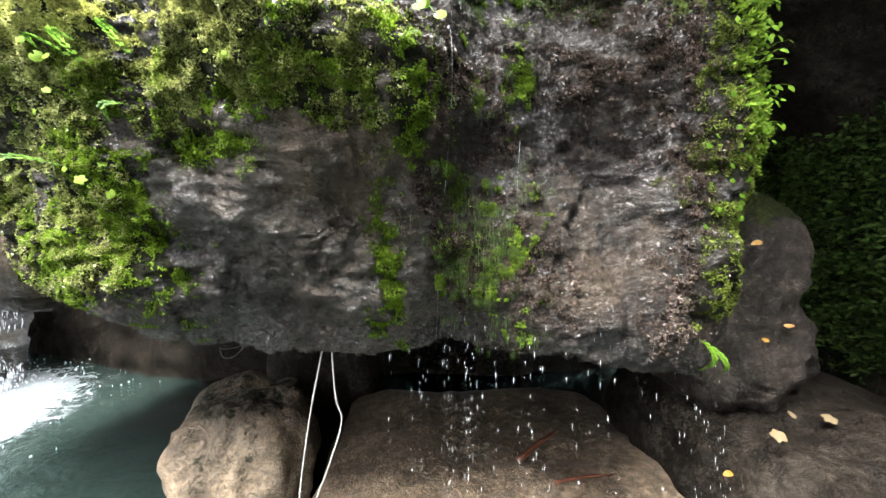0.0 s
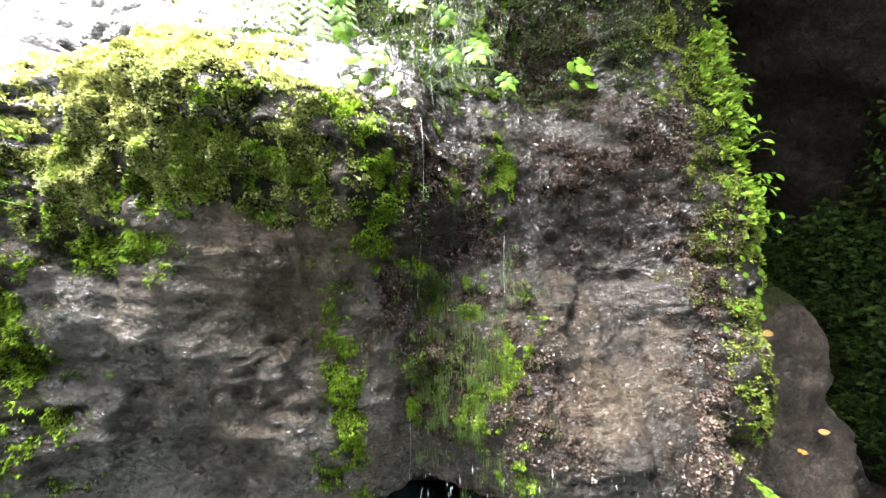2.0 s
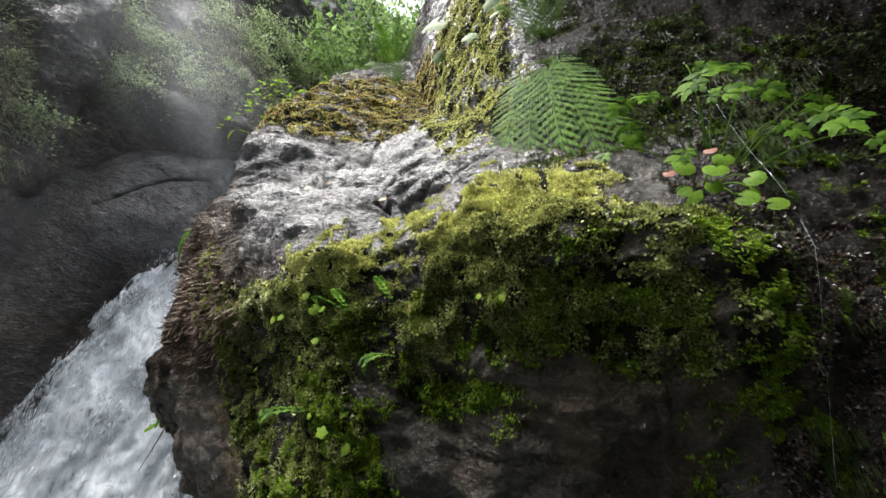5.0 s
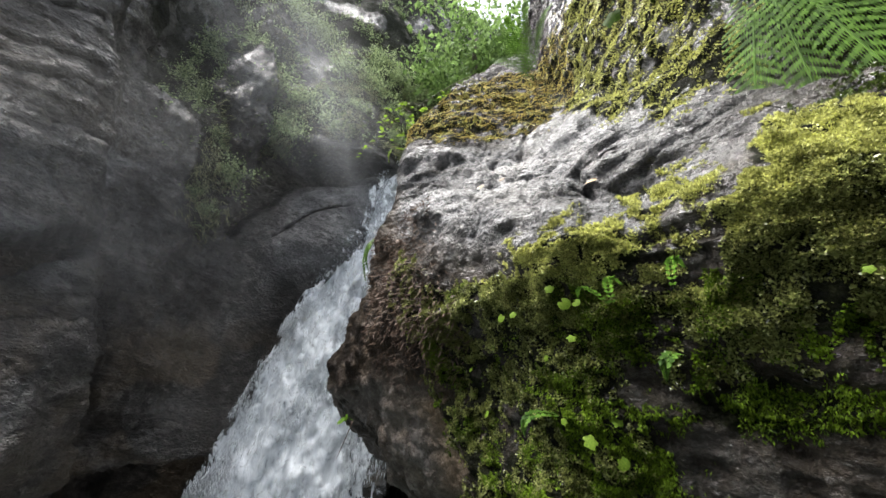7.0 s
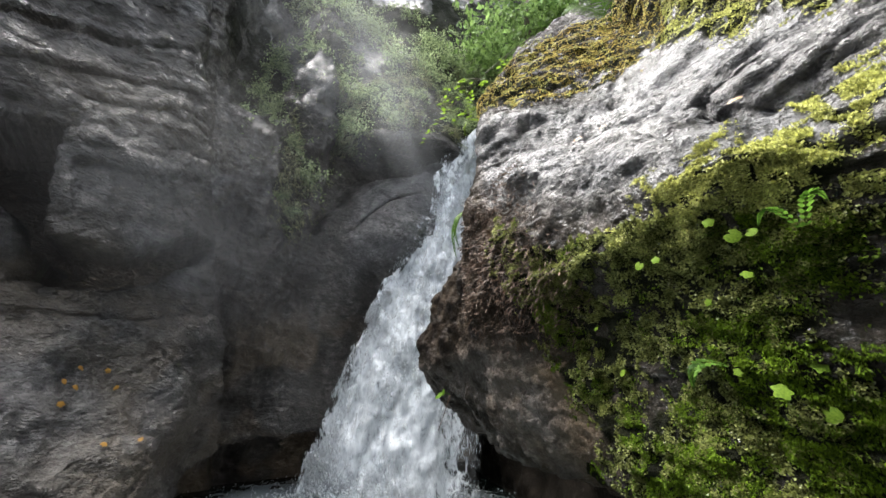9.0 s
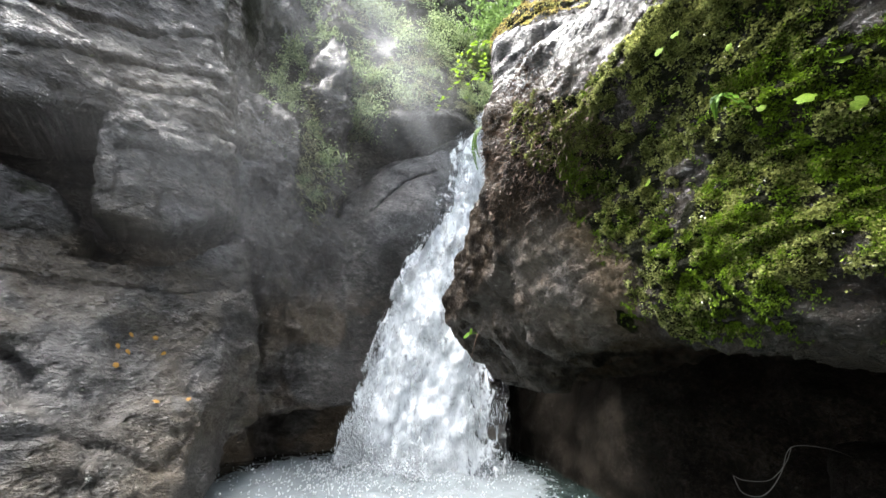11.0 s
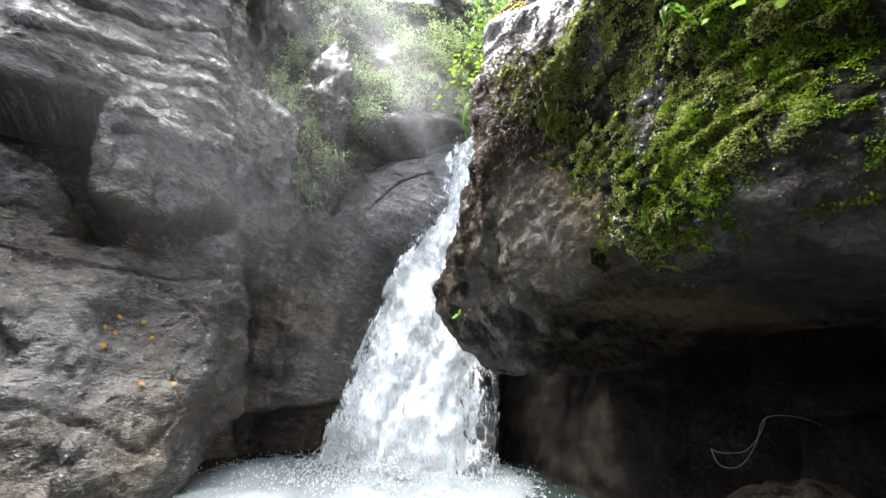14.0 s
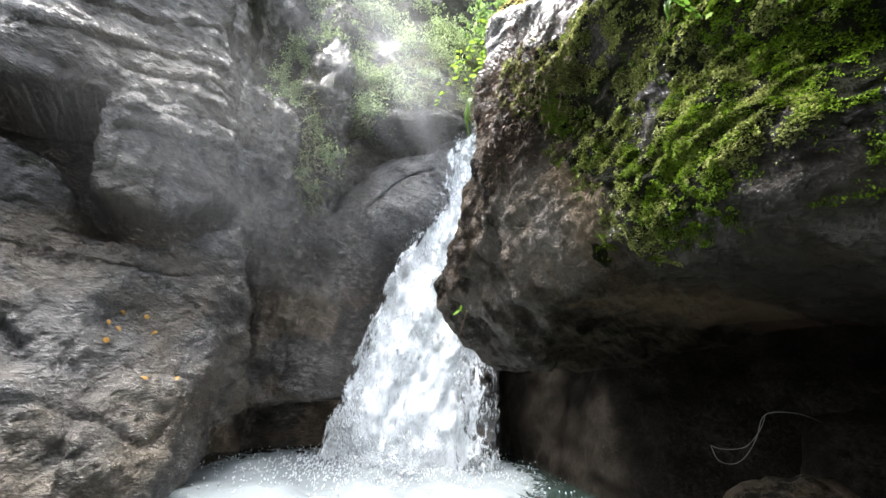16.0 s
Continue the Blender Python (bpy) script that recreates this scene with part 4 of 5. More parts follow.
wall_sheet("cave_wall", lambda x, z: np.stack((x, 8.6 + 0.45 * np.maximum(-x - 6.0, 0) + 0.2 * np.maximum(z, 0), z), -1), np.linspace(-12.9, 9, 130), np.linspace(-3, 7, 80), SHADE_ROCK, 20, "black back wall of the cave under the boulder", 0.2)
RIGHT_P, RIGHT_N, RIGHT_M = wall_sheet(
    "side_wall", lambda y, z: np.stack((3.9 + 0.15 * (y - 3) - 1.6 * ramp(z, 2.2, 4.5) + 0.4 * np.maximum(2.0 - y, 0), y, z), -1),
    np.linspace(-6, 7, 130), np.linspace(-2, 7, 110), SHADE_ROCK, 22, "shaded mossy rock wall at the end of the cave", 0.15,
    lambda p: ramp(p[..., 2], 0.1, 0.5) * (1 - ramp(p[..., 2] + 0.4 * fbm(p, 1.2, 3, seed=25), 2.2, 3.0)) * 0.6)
RIGHT_N = RIGHT_N * np.where(RIGHT_N[..., :1] > 0, -1, 1)
wall_sheet("cave_roof", lambda x, y: np.stack((x, y, 4.6 + 0.25 * (y - 2) + 0 * x), -1), np.linspace(1.5, 8, 40), np.linspace(1.3, 8, 42), ROCK, 24, "rock roof over the cave beside the boulder", 0.15)
# Added behind the camera, never in view: limits sky light on the boulder.
wall_sheet("unseen_rear_wall", lambda x, z: np.stack((x, -6.5 - 0.12 * np.maximum(z, 0), z), -1), np.linspace(-2.5, 9, 60), np.linspace(-3, 10.0, 40), SHADE_ROCK, 28, "unseen rock wall added behind the camera to block sky light", 0.5)
# Also out of view: added to darken what the wet rock reflects.
wall_sheet("unseen_bank", lambda y, z: np.stack((7.5 + 0.15 * np.maximum(z, 0), y, z), -1), np.linspace(-21, 8, 60), np.linspace(-3, 11, 36), SHADE_ROCK, 30, "unseen dark rock bank added to block sky light from the right", 0.5)


# ---- moss and small leaves on the rock ----
def spots(p, n, weight, count, rng):
    """Random places on a grid surface, thick where weight and area are large."""
    a = np.linalg.norm(np.cross(p[1:, :-1] - p[:-1, :-1], p[:-1, 1:] - p[:-1, :-1]), axis=-1)
    w = (weight[:-1, :-1] * a).ravel()
    k = rng.choice(len(w), count, p=w / w.sum())
    i, j = np.divmod(k, weight.shape[1] - 1)
    u, v = rng.random((2, count, 1))
    at = p[i, j] * (1 - u) * (1 - v) + p[i + 1, j] * u * (1 - v) + p[i, j + 1] * (1 - u) * v + p[i + 1, j + 1] * u * v
    return at, n[i, j]


def moss_on(name, weight, count, size, mat, seed, label, p=RP, n=RN, cut=0.25, tuft=27, **kw):
    rng = np.random.default_rng(seed)
    w = np.clip((weight + (0.5 * np.clip(fbm(p, 8, 3, seed=seed), -1, 0.5) + 0.95 * np.clip(fbm(p, tuft, 2, seed=seed + 60), -1, 0.35)) * (weight > 0.03) - cut) / (1 - cut), 0, 1) ** 1.3
    at, nn = spots(p, n, w, count, rng)
    ob = leaf_cloud(name, at, nn, size * rng.uniform(0.55, 1.35, count), mat, rng, **kw)
    tagged(ob, label, "moss", kind="stuff")
    return ob


moss_on("leafy_moss", RM["dark"], 215000, 0.0072, MOSS, 1, "dense dark green leafy moss on the boulder's brow", spread=1.2, droop=0.3, long=1.3, wide=0.5)
moss_on("leafy_moss", RM["dark"] * ramp(fbm(RP, 2.6, 3, seed=81), -0.1, 0.4), 60000, 0.0068, MOSS_BRIGHT, 21, "lighter green liverwort clumps in the dark moss", cut=0.35, spread=1.2, droop=0.4, long=1.3, wide=0.5)
moss_on("yellow_moss", RM["yellow"] * (RP[..., 2] < 2.75), 120000, 0.0058, MOSS_YELLOW, 2, "yellow-green moss cushions along the slab's edge", cut=0.3, spread=1.1)
moss_on("orange_moss", RM["yellow"] * (RP[..., 2] > 3.8) * (RP[..., 0] < -1.7), 90000, 0.0095, MOSS_ORANGE, 17, "rusty orange and yellow moss on the mound over the slab", cut=0.2, spread=0.9, droop=0.3)
moss_on("yellow_moss", RM["yellow"] * (RP[..., 2] > 2.75) * np.where((RP[..., 0] < -1.7) & (RP[..., 2] > 3.8), 0.15, 1), 85000, 0.009, MOSS_YELLOW, 12, "yellow-green moss on the mound and the upper wall", cut=0.3, spread=0.7, droop=0.4)
moss_on("bright_moss", RM["bright"], 70000, 0.0052, MOSS_BRIGHT, 3, "bright green hanging moss tufts on wet rock", cut=0.45, spread=0.7, droop=0.8, long=2.2)
moss_on("leafy_moss", RM["edge"], 105000, 0.0068, MOSS_FRINGE, 4, "thick green leafy fringe on the boulder's end", cut=0.15, spread=0.8, droop=0.5)
moss_on("leafy_fringe", RM["edge"] * ramp(RP[..., 2], 1.7, 2.2) * ramp(RP[..., 0], 1.3, 1.5), 6000, 0.02, TWIG_LEAF, 14, "bright green broad-leaved fringe on the boulder's end", cut=0.35, spread=0.8, droop=0.5)
moss_on("leafy_moss", RM["thin"], 26000, 0.0065, MOSS, 5, "thin scattered moss on the dripping rock", cut=0.45, spread=0.8, droop=0.6)
moss_on("wall_moss", RM["upper"], 45000, 0.0095, MOSS_DEEP, 18, "deep green leafy moss and small plants on the dripping upper rock", cut=0.3, spread=1.1, droop=0.6, long=1.5)
moss_on("bright_moss", RM["strand"] * ramp(fbm(RP, 7, 3, seed=53, stretch=(1.6, 1, 0.5)), -0.1, 0.35), 42000, 0.0055, MOSS_BRIGHT, 23, "green moss drapes on the dripping rock", cut=0.3, spread=0.6, droop=1.2, long=2.0)
moss_on("hanging_moss", RM["strand"], 9000, 0.007, MOSS_STRAND, 15, "thin green moss strands dripping with water", cut=0.3, spread=0.12, droop=9.0, long=5.5, lift=2.0, wide=0.09)
moss_on("liverwort", RM["crust"], 105000, 0.0075, LIVERWORT, 16, "blackish wet liverwort crust on the dripping rock", cut=0.3, spread=0.9, droop=0.3, long=1.3)
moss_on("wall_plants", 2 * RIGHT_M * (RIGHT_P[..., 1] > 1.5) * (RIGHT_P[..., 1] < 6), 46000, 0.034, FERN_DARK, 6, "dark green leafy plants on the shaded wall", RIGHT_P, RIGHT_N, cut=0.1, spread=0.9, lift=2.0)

# ---- growth on the far cliff ----
moss_on("cliff_creepers", CM * (CP[..., 1] > 0) * (CP[..., 1] < 16) * ramp(fbm(CP, 1.6, 3, seed=83), 0.0, 0.4), 30000, 0.05, BUSH, 7, "grey-green creepers on the cliff", CP, CN, cut=0.4, spread=0.9, lift=3.0)
moss_on("cliff_grass", CM * (CP[..., 1] > 1.5) * (CP[..., 1] < 12) * (CP[..., 2] < 16) * ramp(fbm(CP, 1.1, 3, seed=84), 0.0, 0.4), 16000, 0.04, DRY_GRASS, 8, "pale hanging grass on the cliff ledges", CP, CN, cut=0.4, spread=0.4, droop=1.0, long=7.0, lift=2.0, wide=0.12)


def shrub_mesh(seed, leaves=650):
    g = np.random.default_rng(seed)
    tips = g.normal(0, 0.42, (14, 3)) + np.array((0.35, 0, 0.15))
    k = g.integers(0, 14, leaves)
    at = tips[k] * g.uniform(0.55, 1.1, (leaves, 1)) + g.normal(0, 0.12, (leaves, 3))
    nn = g.normal(0, 1, (leaves, 3)) + np.array((0.4, 0, 0.7))
    nn /= np.linalg.norm(nn, axis=1, keepdims=True)
    ob = leaf_cloud("shrub", at, nn, 0.06 * g.uniform(0.5, 1.4, leaves), BUSH, g, spread=0.5)
    me = ob.data
    bpy.data.objects.remove(ob)
    return me


SHRUBS = [shrub_mesh(90 + k) for k in range(5)]
g = np.random.default_rng(97)
at, nn = spots(CP, CN, np.clip(CM - 0.3, 0, 1) * (CP[..., 1] > 0.2) * (CP[..., 1] < 12) * (CP[..., 2] < 17), 100, g)
for k in range(100):
    ob = new("shrub", SHRUBS[k % 5])
    size = float(g.uniform(0.35, 1.0))
    ob.matrix_basis = pose(*at[k], 0, 0, float(g.uniform(-60, 60))) @ Matrix.Diagonal((size, size, size * 0.8, 1))
    tagged(ob, "grey-green leafy shrub rooted on the cliff ledge", "shrub", group="shrubs on the cliff")


# ---- plants ----
def basis_at(at, normal, tip):
    """A pose whose z is the normal and whose y points to the tip."""
    z = Vector(normal).normalized()
    y = (Vector(tip) - Vector(tip).dot(z) * z).normalized()
    x = y.cross(z)
    m = Matrix((x, y, z)).transposed().to_4x4()
    m.translation = Vector(at)
    return m


def leaf_outline(kind, n=22):
    pts = []
    for i in range(n):
        a = 2 * math.pi * i / n - math.pi / 2
        if kind == "round":
            r = 0.5 * (1 + 0.05 * math.cos(9 * a)) * (1 - 0.55 * math.exp(-((a + math.pi / 2) / 0.35) ** 2) if i else 0.3)
            pts.append((1.05 * r * math.cos(a), 0.5 + r * math.sin(a)))
        elif kind == "lobed":
            r = 0.5 * (0.84 + 0.13 * math.cos(5 * (a - math.pi / 2)) + 0.05 * math.cos(15 * a))
            pts.append((1.1 * r * math.cos(a), 0.5 + r * math.sin(a)))
        elif kind == "toothed":
            r = 0.5 * (0.86 + 0.16 * math.cos(9 * (a - math.pi / 2)))
            pts.append((0.6 * r * math.cos(a) * (1 - 0.45 * math.sin(a)), 0.5 + r * math.sin(a)))
        else:
            r = 0.5 * (1 + 0.06 * math.cos(11 * a))
            pts.append((0.55 * r * math.cos(a) * (1 - 0.35 * math.sin(a)), 0.5 + r * math.sin(a)))
    return pts


def leaf_shape(kind, cup=0.22):
    """Unit leaf: stalk end at the origin, tip along y, cupped, with a folded midrib."""
    if kind == "divided":
        v, f = [], []
        for y0, turn, size in ((0.52, 0.0, 0.5), (0.5, 0.85, 0.44), (0.5, -0.85, 0.44), (0.26, 1.2, 0.36), (0.26, -1.2, 0.36)):
            for lobe in (-0.55, 0.0, 0.55):
                a = turn + lobe
                lv, lf = leaf_shape("toothed")
                grow = size * (1.0 if lobe == 0 else 0.72)
                o = len(v)
                for px, py, pz in lv:
                    px, py, pz = px * grow * 0.75, py * grow, pz * grow
                    v.append((px * math.cos(a) - py * math.sin(a), y0 + px * math.sin(a) + py * math.cos(a), pz - 0.3 * py * py + 0.04 * lobe))
                f += [[i + o for i in face] for face in lf]
        o = len(v)
        v += [(-0.012, 0, 0), (0.012, 0, 0), (0.008, 0.6, 0), (-0.008, 0.6, 0)]
        f.append([o, o + 1, o + 2, o + 3])
        return v, f
    ring = leaf_outline(kind)
    v = [(x * k, 0.5 + (y - 0.5) * k, -cup * ((x * k) ** 2 + ((y - 0.5) * k) ** 2) * 1.6 + 0.07 * abs(x * k)) for k in (0.5, 1.0) for x, y in ring]
    v.append((0, 0.5, 0))
    n = len(ring)
    f = [[i, (i + 1) % n, 2 * n] for i in range(n)] + [[n + i, n + (i + 1) % n, (i + 1) % n, i] for i in range(n)]
    return v, f


LEAVES = {}


def leaf_mesh(kind, mat):
    if (kind, mat.name) not in LEAVES:
        v, f = leaf_shape(kind)
        ob = mesh_object("leaf", v, f, mat)
        LEAVES[kind, mat.name] = ob.data
        bpy.data.objects.remove(ob)
    return LEAVES[kind, mat.name]


def tube(name, points, r0, r1, mat, parent=None, sides=6):
    pts = [Vector(p) for p in points]
    v, f = [], []
    for i, p in enumerate(pts):
        t = (pts[min(i + 1, len(pts) - 1)] - pts[max(i - 1, 0)]).normalized()
        a = t.cross(Vector((0.3, 0.9, 0.2))).normalized()
        b = t.cross(a)
        r = r0 + (r1 - r0) * i / (len(pts) - 1)
        v += [tuple(p + r * (math.cos(k * 2 * math.pi / sides) * a + math.sin(k * 2 * math.pi / sides) * b)) for k in range(sides)]
        if i:
            o = (i - 1) * sides
            f += [[o + k, o + (k + 1) % sides, o + sides + (k + 1) % sides, o + sides + k] for k in range(sides)]
    f.append(list(range(sides))[::-1])
    f.append([len(v) - sides + k for k in range(sides)])
    return mesh_object(name, v, f, mat, parent)


def curve3(a, b, c, n=9):
    a, b, c = Vector(a), Vector(b), Vector(c)
    return [(1 - t) ** 2 * a + 2 * t * (1 - t) * b + t * t * c for t in (i / (n - 1) for i in range(n))]


prng = random.Random(5)


def put_leaf(parent, at, size, kind, mat, normal=(0, -0.95, 0.2), tip=None):
    ob = new("leaf", leaf_mesh(kind, mat))
    nrm = Vector(normal) + Vector([prng.uniform(-0.35, 0.35) for _ in range(3)])
    tip = tip or (prng.uniform(-1, 1), -0.3, prng.uniform(-1.0, -0.1))
    m = basis_at(at, nrm, tip)
    ob.parent = parent
    ob.matrix_basis = m @ Matrix.Diagonal((size, size, size, 1))
    return ob


def leafy_plant(name, base, spots_, label, kind="round", mat=LEAF, stalk=0.003):
    """Stalks from one root, each ending in a leaf: spots are (x, y, z, size)."""
    root = new(name)
    root.location = base
    b = Vector(base)
    for x, y, z, size in spots_:
        d = Vector((x, y, z)) - b
        if stalk:
            tube("stalk", curve3((0, 0, 0), d * 0.5 + Vector((0, -0.25 * d.length, 0.2 * d.length)), d), stalk, stalk * 0.6, mat, root, 5)
        put_leaf(root, d, size, kind, mat)
    tagged(root, label, "plant", group={"seedling": "seedlings in the moss", "sprig": "sprigs along the mossy end", "red_leaf": "reddish leaves", "pennywort": "small round leaves on the mossy edge"}.get(name, ""))
    return root


def frond_mesh(name, path, width, mat, parent, pairs=26, facing=(0, -1, 0.2), fine=9):
    """A feathered fern frond along a path, with leaflets on every side rib."""
    v, f = [], []
    n = len(path)
    face = Vector(facing).normalized()
    for k in range(pairs):
        t = 0.1 + 0.9 * k / pairs
        i = min(int(t * (n - 1)), n - 2)
        u = t * (n - 1) - i
        p = path[i].lerp(path[i + 1], u)
        along = (path[i + 1] - path[i]).normalized()
        side = along.cross(face).normalized()
        up = side.cross(along)
        length = width * (1 - t) ** 0.65 * min(1, 0.3 + t * 1.9)
        for sgn in (-1, 1):
            rib = (side * sgn * 0.75 + along * 0.68 + up * prng.uniform(-0.08, 0.05)).normalized()
            gap = 0.85 * sum((path[m + 1] - path[m]).length for m in range(n - 1)) / pairs
            for j in range(1 if fine <= 3 else fine):
                if fine <= 3:
                    o = len(v)
                    w, q = gap * 0.75, p + rib * length * 0.5
                    v += [tuple(p), tuple(q + along * w - up * 0.1 * w), tuple(p + rib * length), tuple(q - along * w)]
                    f += [[o, o + 1, o + 2, o + 3]]
                    break
                q = p + rib * length * (j + 0.5) / fine - up * (-0.10 * length * ((j + 0.5) / fine) ** 2) - Vector((0, 0, 0.22 * length * ((j + 0.5) / fine) ** 2))
                w = gap * 0.8 * (1 - 0.7 * j / fine)
                l = length / fine * 0.58
                o = len(v)
                v += [tuple(q - rib * l), tuple(q + along * w), tuple(q + rib * l), tuple(q - along * w * 0.8)]
                f += [[o, o + 1, o + 2, o + 3]]
    ob = mesh_object(name, v, f, mat, parent, smooth=False)
    tube("rib", path, 0.004 * (width / 0.25), 0.001, mat, ob, 5)
    return ob


def fern(base, tips, width, label, mat=FERN, lift=0.35, out=(0, -0.2, 0), facing=(0, -1, 0.2), pairs=26, fine=9):
    root = new("fern")
    root.location = base
    for x, y, z in tips:
        d = Vector((x, y, z)) - Vector(base)
        mid = d * 0.5 + Vector(out) + Vector((0, 0, lift * d.length))
        frond_mesh("frond", curve3((0, 0, 0), mid, d, 14), width * prng.uniform(0.85, 1.1), mat, root, pairs, facing, fine)
    tagged(root, label, "fern")
    return root


YELLOW_LEAF = plain_material("fallen_yellow_leaf", (0.27, 0.14, 0.016), 0.5, 0.25, 60)
BROWN_LEAF = plain_material("fallen_brown_leaf", (0.35, 0.16, 0.05), 0.6, 0.3, 60)
PALE_LEAF = plain_material("withered_leaf", (0.16, 0.12, 0.06), 0.6, 0.25, 60)
ROPE = plain_material("white_rope", (0.24, 0.235, 0.22), 0.7, 0.2, 150, 0.6)
STICK = plain_material("red_brown_wood", (0.14, 0.045, 0.022), 0.55, 0.35, 40)

# the large fern hanging over the mossy shoulder
fern((-0.52, 1.66, 3.72), ((-0.8, 1.4, 2.4), (-0.64, 1.33, 2.27), (-0.46, 1.29, 2.19), (-0.3, 1.32, 2.27), (-0.2, 1.38, 2.5)), 0.19, "large green lady fern drooping over the mossy rock", lift=0.02, out=(0, -0.14, 0), pairs=26, fine=12)
fern((-0.5, 1.66, 3.6), ((-0.42, 1.35, 4.1), (-0.62, 1.4, 4.05), (-0.25, 1.4, 3.85), (-0.75, 1.4, 3.8)), 0.12, "young fern fronds standing above the drooping fern", lift=0.1)
# ferns on the mound over the slab
fern((-2.1, 2.75, 5.2), ((-1.98, 2.3, 5.9), (-2.35, 2.35, 5.75), (-1.7, 2.4, 5.75), (-2.15, 2.2, 5.65), (-2.5, 2.5, 5.5)), 0.17, "upright green fern on the mossy mound", lift=0.25)
fern((-3.02, 1.86, 3.95), ((-3.08, 1.72, 3.72),), 0.06, "small yellow-green fern tip at the slab's edge", MOSS_BRIGHT, 0.2, pairs=10, fine=3)
fern((-3.05, 1.78, 3.0), ((-3.2, 1.8, 2.6), (-3.12, 1.75, 2.66)), 0.07, "narrow fern hanging at the boulder's outer edge", FERN, 0.1, pairs=16, fine=3)
fern((-1.44, 1.38, 1.73), ((-1.5, 1.22, 1.66),), 0.035, "small fern sprig among the moss", FERN, 0.3, pairs=10, fine=3)
fern((-1.2, 1.2, 2.02), ((-1.27, 1.1, 2.03), (-1.15, 1.09, 2.05)), 0.026, "small fern with flat fronds under the brow", FERN, 0.3, pairs=13, fine=3, facing=(0, -0.4, 1))
fern((-1.05, 1.2, 2.05), ((-1.01, 1.08, 2.07),), 0.026, "single bright frond under the brow", FERN, 0.3, pairs=13, fine=3, facing=(0, -0.4, 1))
fern((-1.06, 1.28, 1.9), ((-1.1, 1.16, 1.82),), 0.035, "pale little fern sprig hanging in the moss", FERN, 0.2, pairs=9, fine=3)
fern((1.26, 1.62, 0.96), ((1.28, 1.54, 0.8), (1.2, 1.56, 0.82)), 0.03, "bright fern sprig hanging under the rock edge", LEAF, 0.1, pairs=9, fine=3)

# the tall leafy plant beside the water thread
leafy_plant("tall_herb", (-0.02, 1.5, 2.42), ((-0.16, 1.27, 2.78, 0.13), (0.02, 1.28, 2.86, 0.173), (0.14, 1.3, 2.84, 0.162), (0.22, 1.3, 2.6, 0.173), (-0.27, 1.28, 2.7, 0.151), (-0.06, 1.24, 2.68, 0.140), (-0.33, 1.25, 2.55, 0.130), (0.08, 1.27, 2.72, 0.130), (-0.22, 1.3, 2.82, 0.140), (0.3, 1.34, 2.7, 0.140), (-0.1, 1.3, 2.55, 0.130), (0.12, 1.3, 2.58, 0.119), (0.34, 1.36, 2.52, 0.130), (-0.02, 1.32, 2.92, 0.130)), "tall green herb with divided wet leaves", "divided", HERB)
leafy_plant("round_leaf_plant", (-0.1, 1.4, 2.36), ((-0.17, 1.16, 2.3, 0.058), (-0.1, 1.16, 2.26, 0.05), (-0.22, 1.17, 2.3, 0.045), (-0.12, 1.14, 2.35, 0.055), (-0.18, 1.15, 2.38, 0.05), (-0.06, 1.17, 2.32, 0.045), (-0.03, 1.2, 2.25, 0.048), (-0.08, 1.17, 2.4, 0.048), (-0.14, 1.15, 2.31, 0.04), (-0.07, 1.16, 2.28, 0.04)), "glossy round-leaved plant on the wet ledge", mat=GLOSSY)
for x, z in ((-0.23, 2.36), (-0.12, 2.41)):
    leafy_plant("red_leaf", (x, 1.25, z - 0.03), ((x, 1.15, z, 0.03),), "single reddish old leaf among the round leaves", mat=STICK, stalk=0.0012)
leafy_plant("round_leaf_plant", (0.8, 1.68, 2.72), ((0.8, 1.57, 2.8, 0.055), (0.84, 1.55, 2.75, 0.07), (0.76, 1.57, 2.67, 0.06), (0.88, 1.57, 2.67, 0.06), (0.79, 1.55, 2.74, 0.055), (0.86, 1.55, 2.71, 0.05)), "glossy round-leaved plant on the upper rock", mat=GLOSSY)
leafy_plant("broad_leaf_plant", (-0.9, 1.9, 4.2), ((-1.2, 1.5, 4.05, 0.17), (-1.05, 1.45, 3.95, 0.15), (-0.8, 1.5, 4.1, 0.15), (-0.95, 1.5, 3.8, 0.12), (-0.68, 1.5, 3.95, 0.12), (-1.15, 1.55, 3.8, 0.11)), "broad pale green leaves hanging from the mossy wall", "lobed")
def face_at(x, z, off=0.0):
    return float(front(np.array(x), np.array(z))) - off


for k in range(18):
    z = 1.5 + 0.035 * k + prng.uniform(-0.02, 0.02)
    x = 1.22 + 0.3 * prng.random()
    y = face_at(x, z, 0.07)
    leafy_plant("pennywort", (x, y + 0.06, z + 0.01), ((x + 0.01, y, z, 0.027),), "single small round bright leaf on the mossy edge", stalk=0.0015)

# small leaves standing out along the boulder's end
for k in range(22):
    z = 1.95 + 0.065 * k + prng.uniform(-0.02, 0.02)
    x = 1.5 + 0.2 * prng.random()
    y = face_at(x, z, 0.03)
    leafy_plant("sprig", (x, y, z), tuple((x + prng.uniform(0.01, 0.09), y - prng.uniform(0.03, 0.09), z + prng.uniform(-0.04, 0.05), prng.uniform(0.022, 0.045)) for _ in range(3)), "bright leafy sprig on the boulder's mossy end", "oval", GLOSSY, 0.0012)

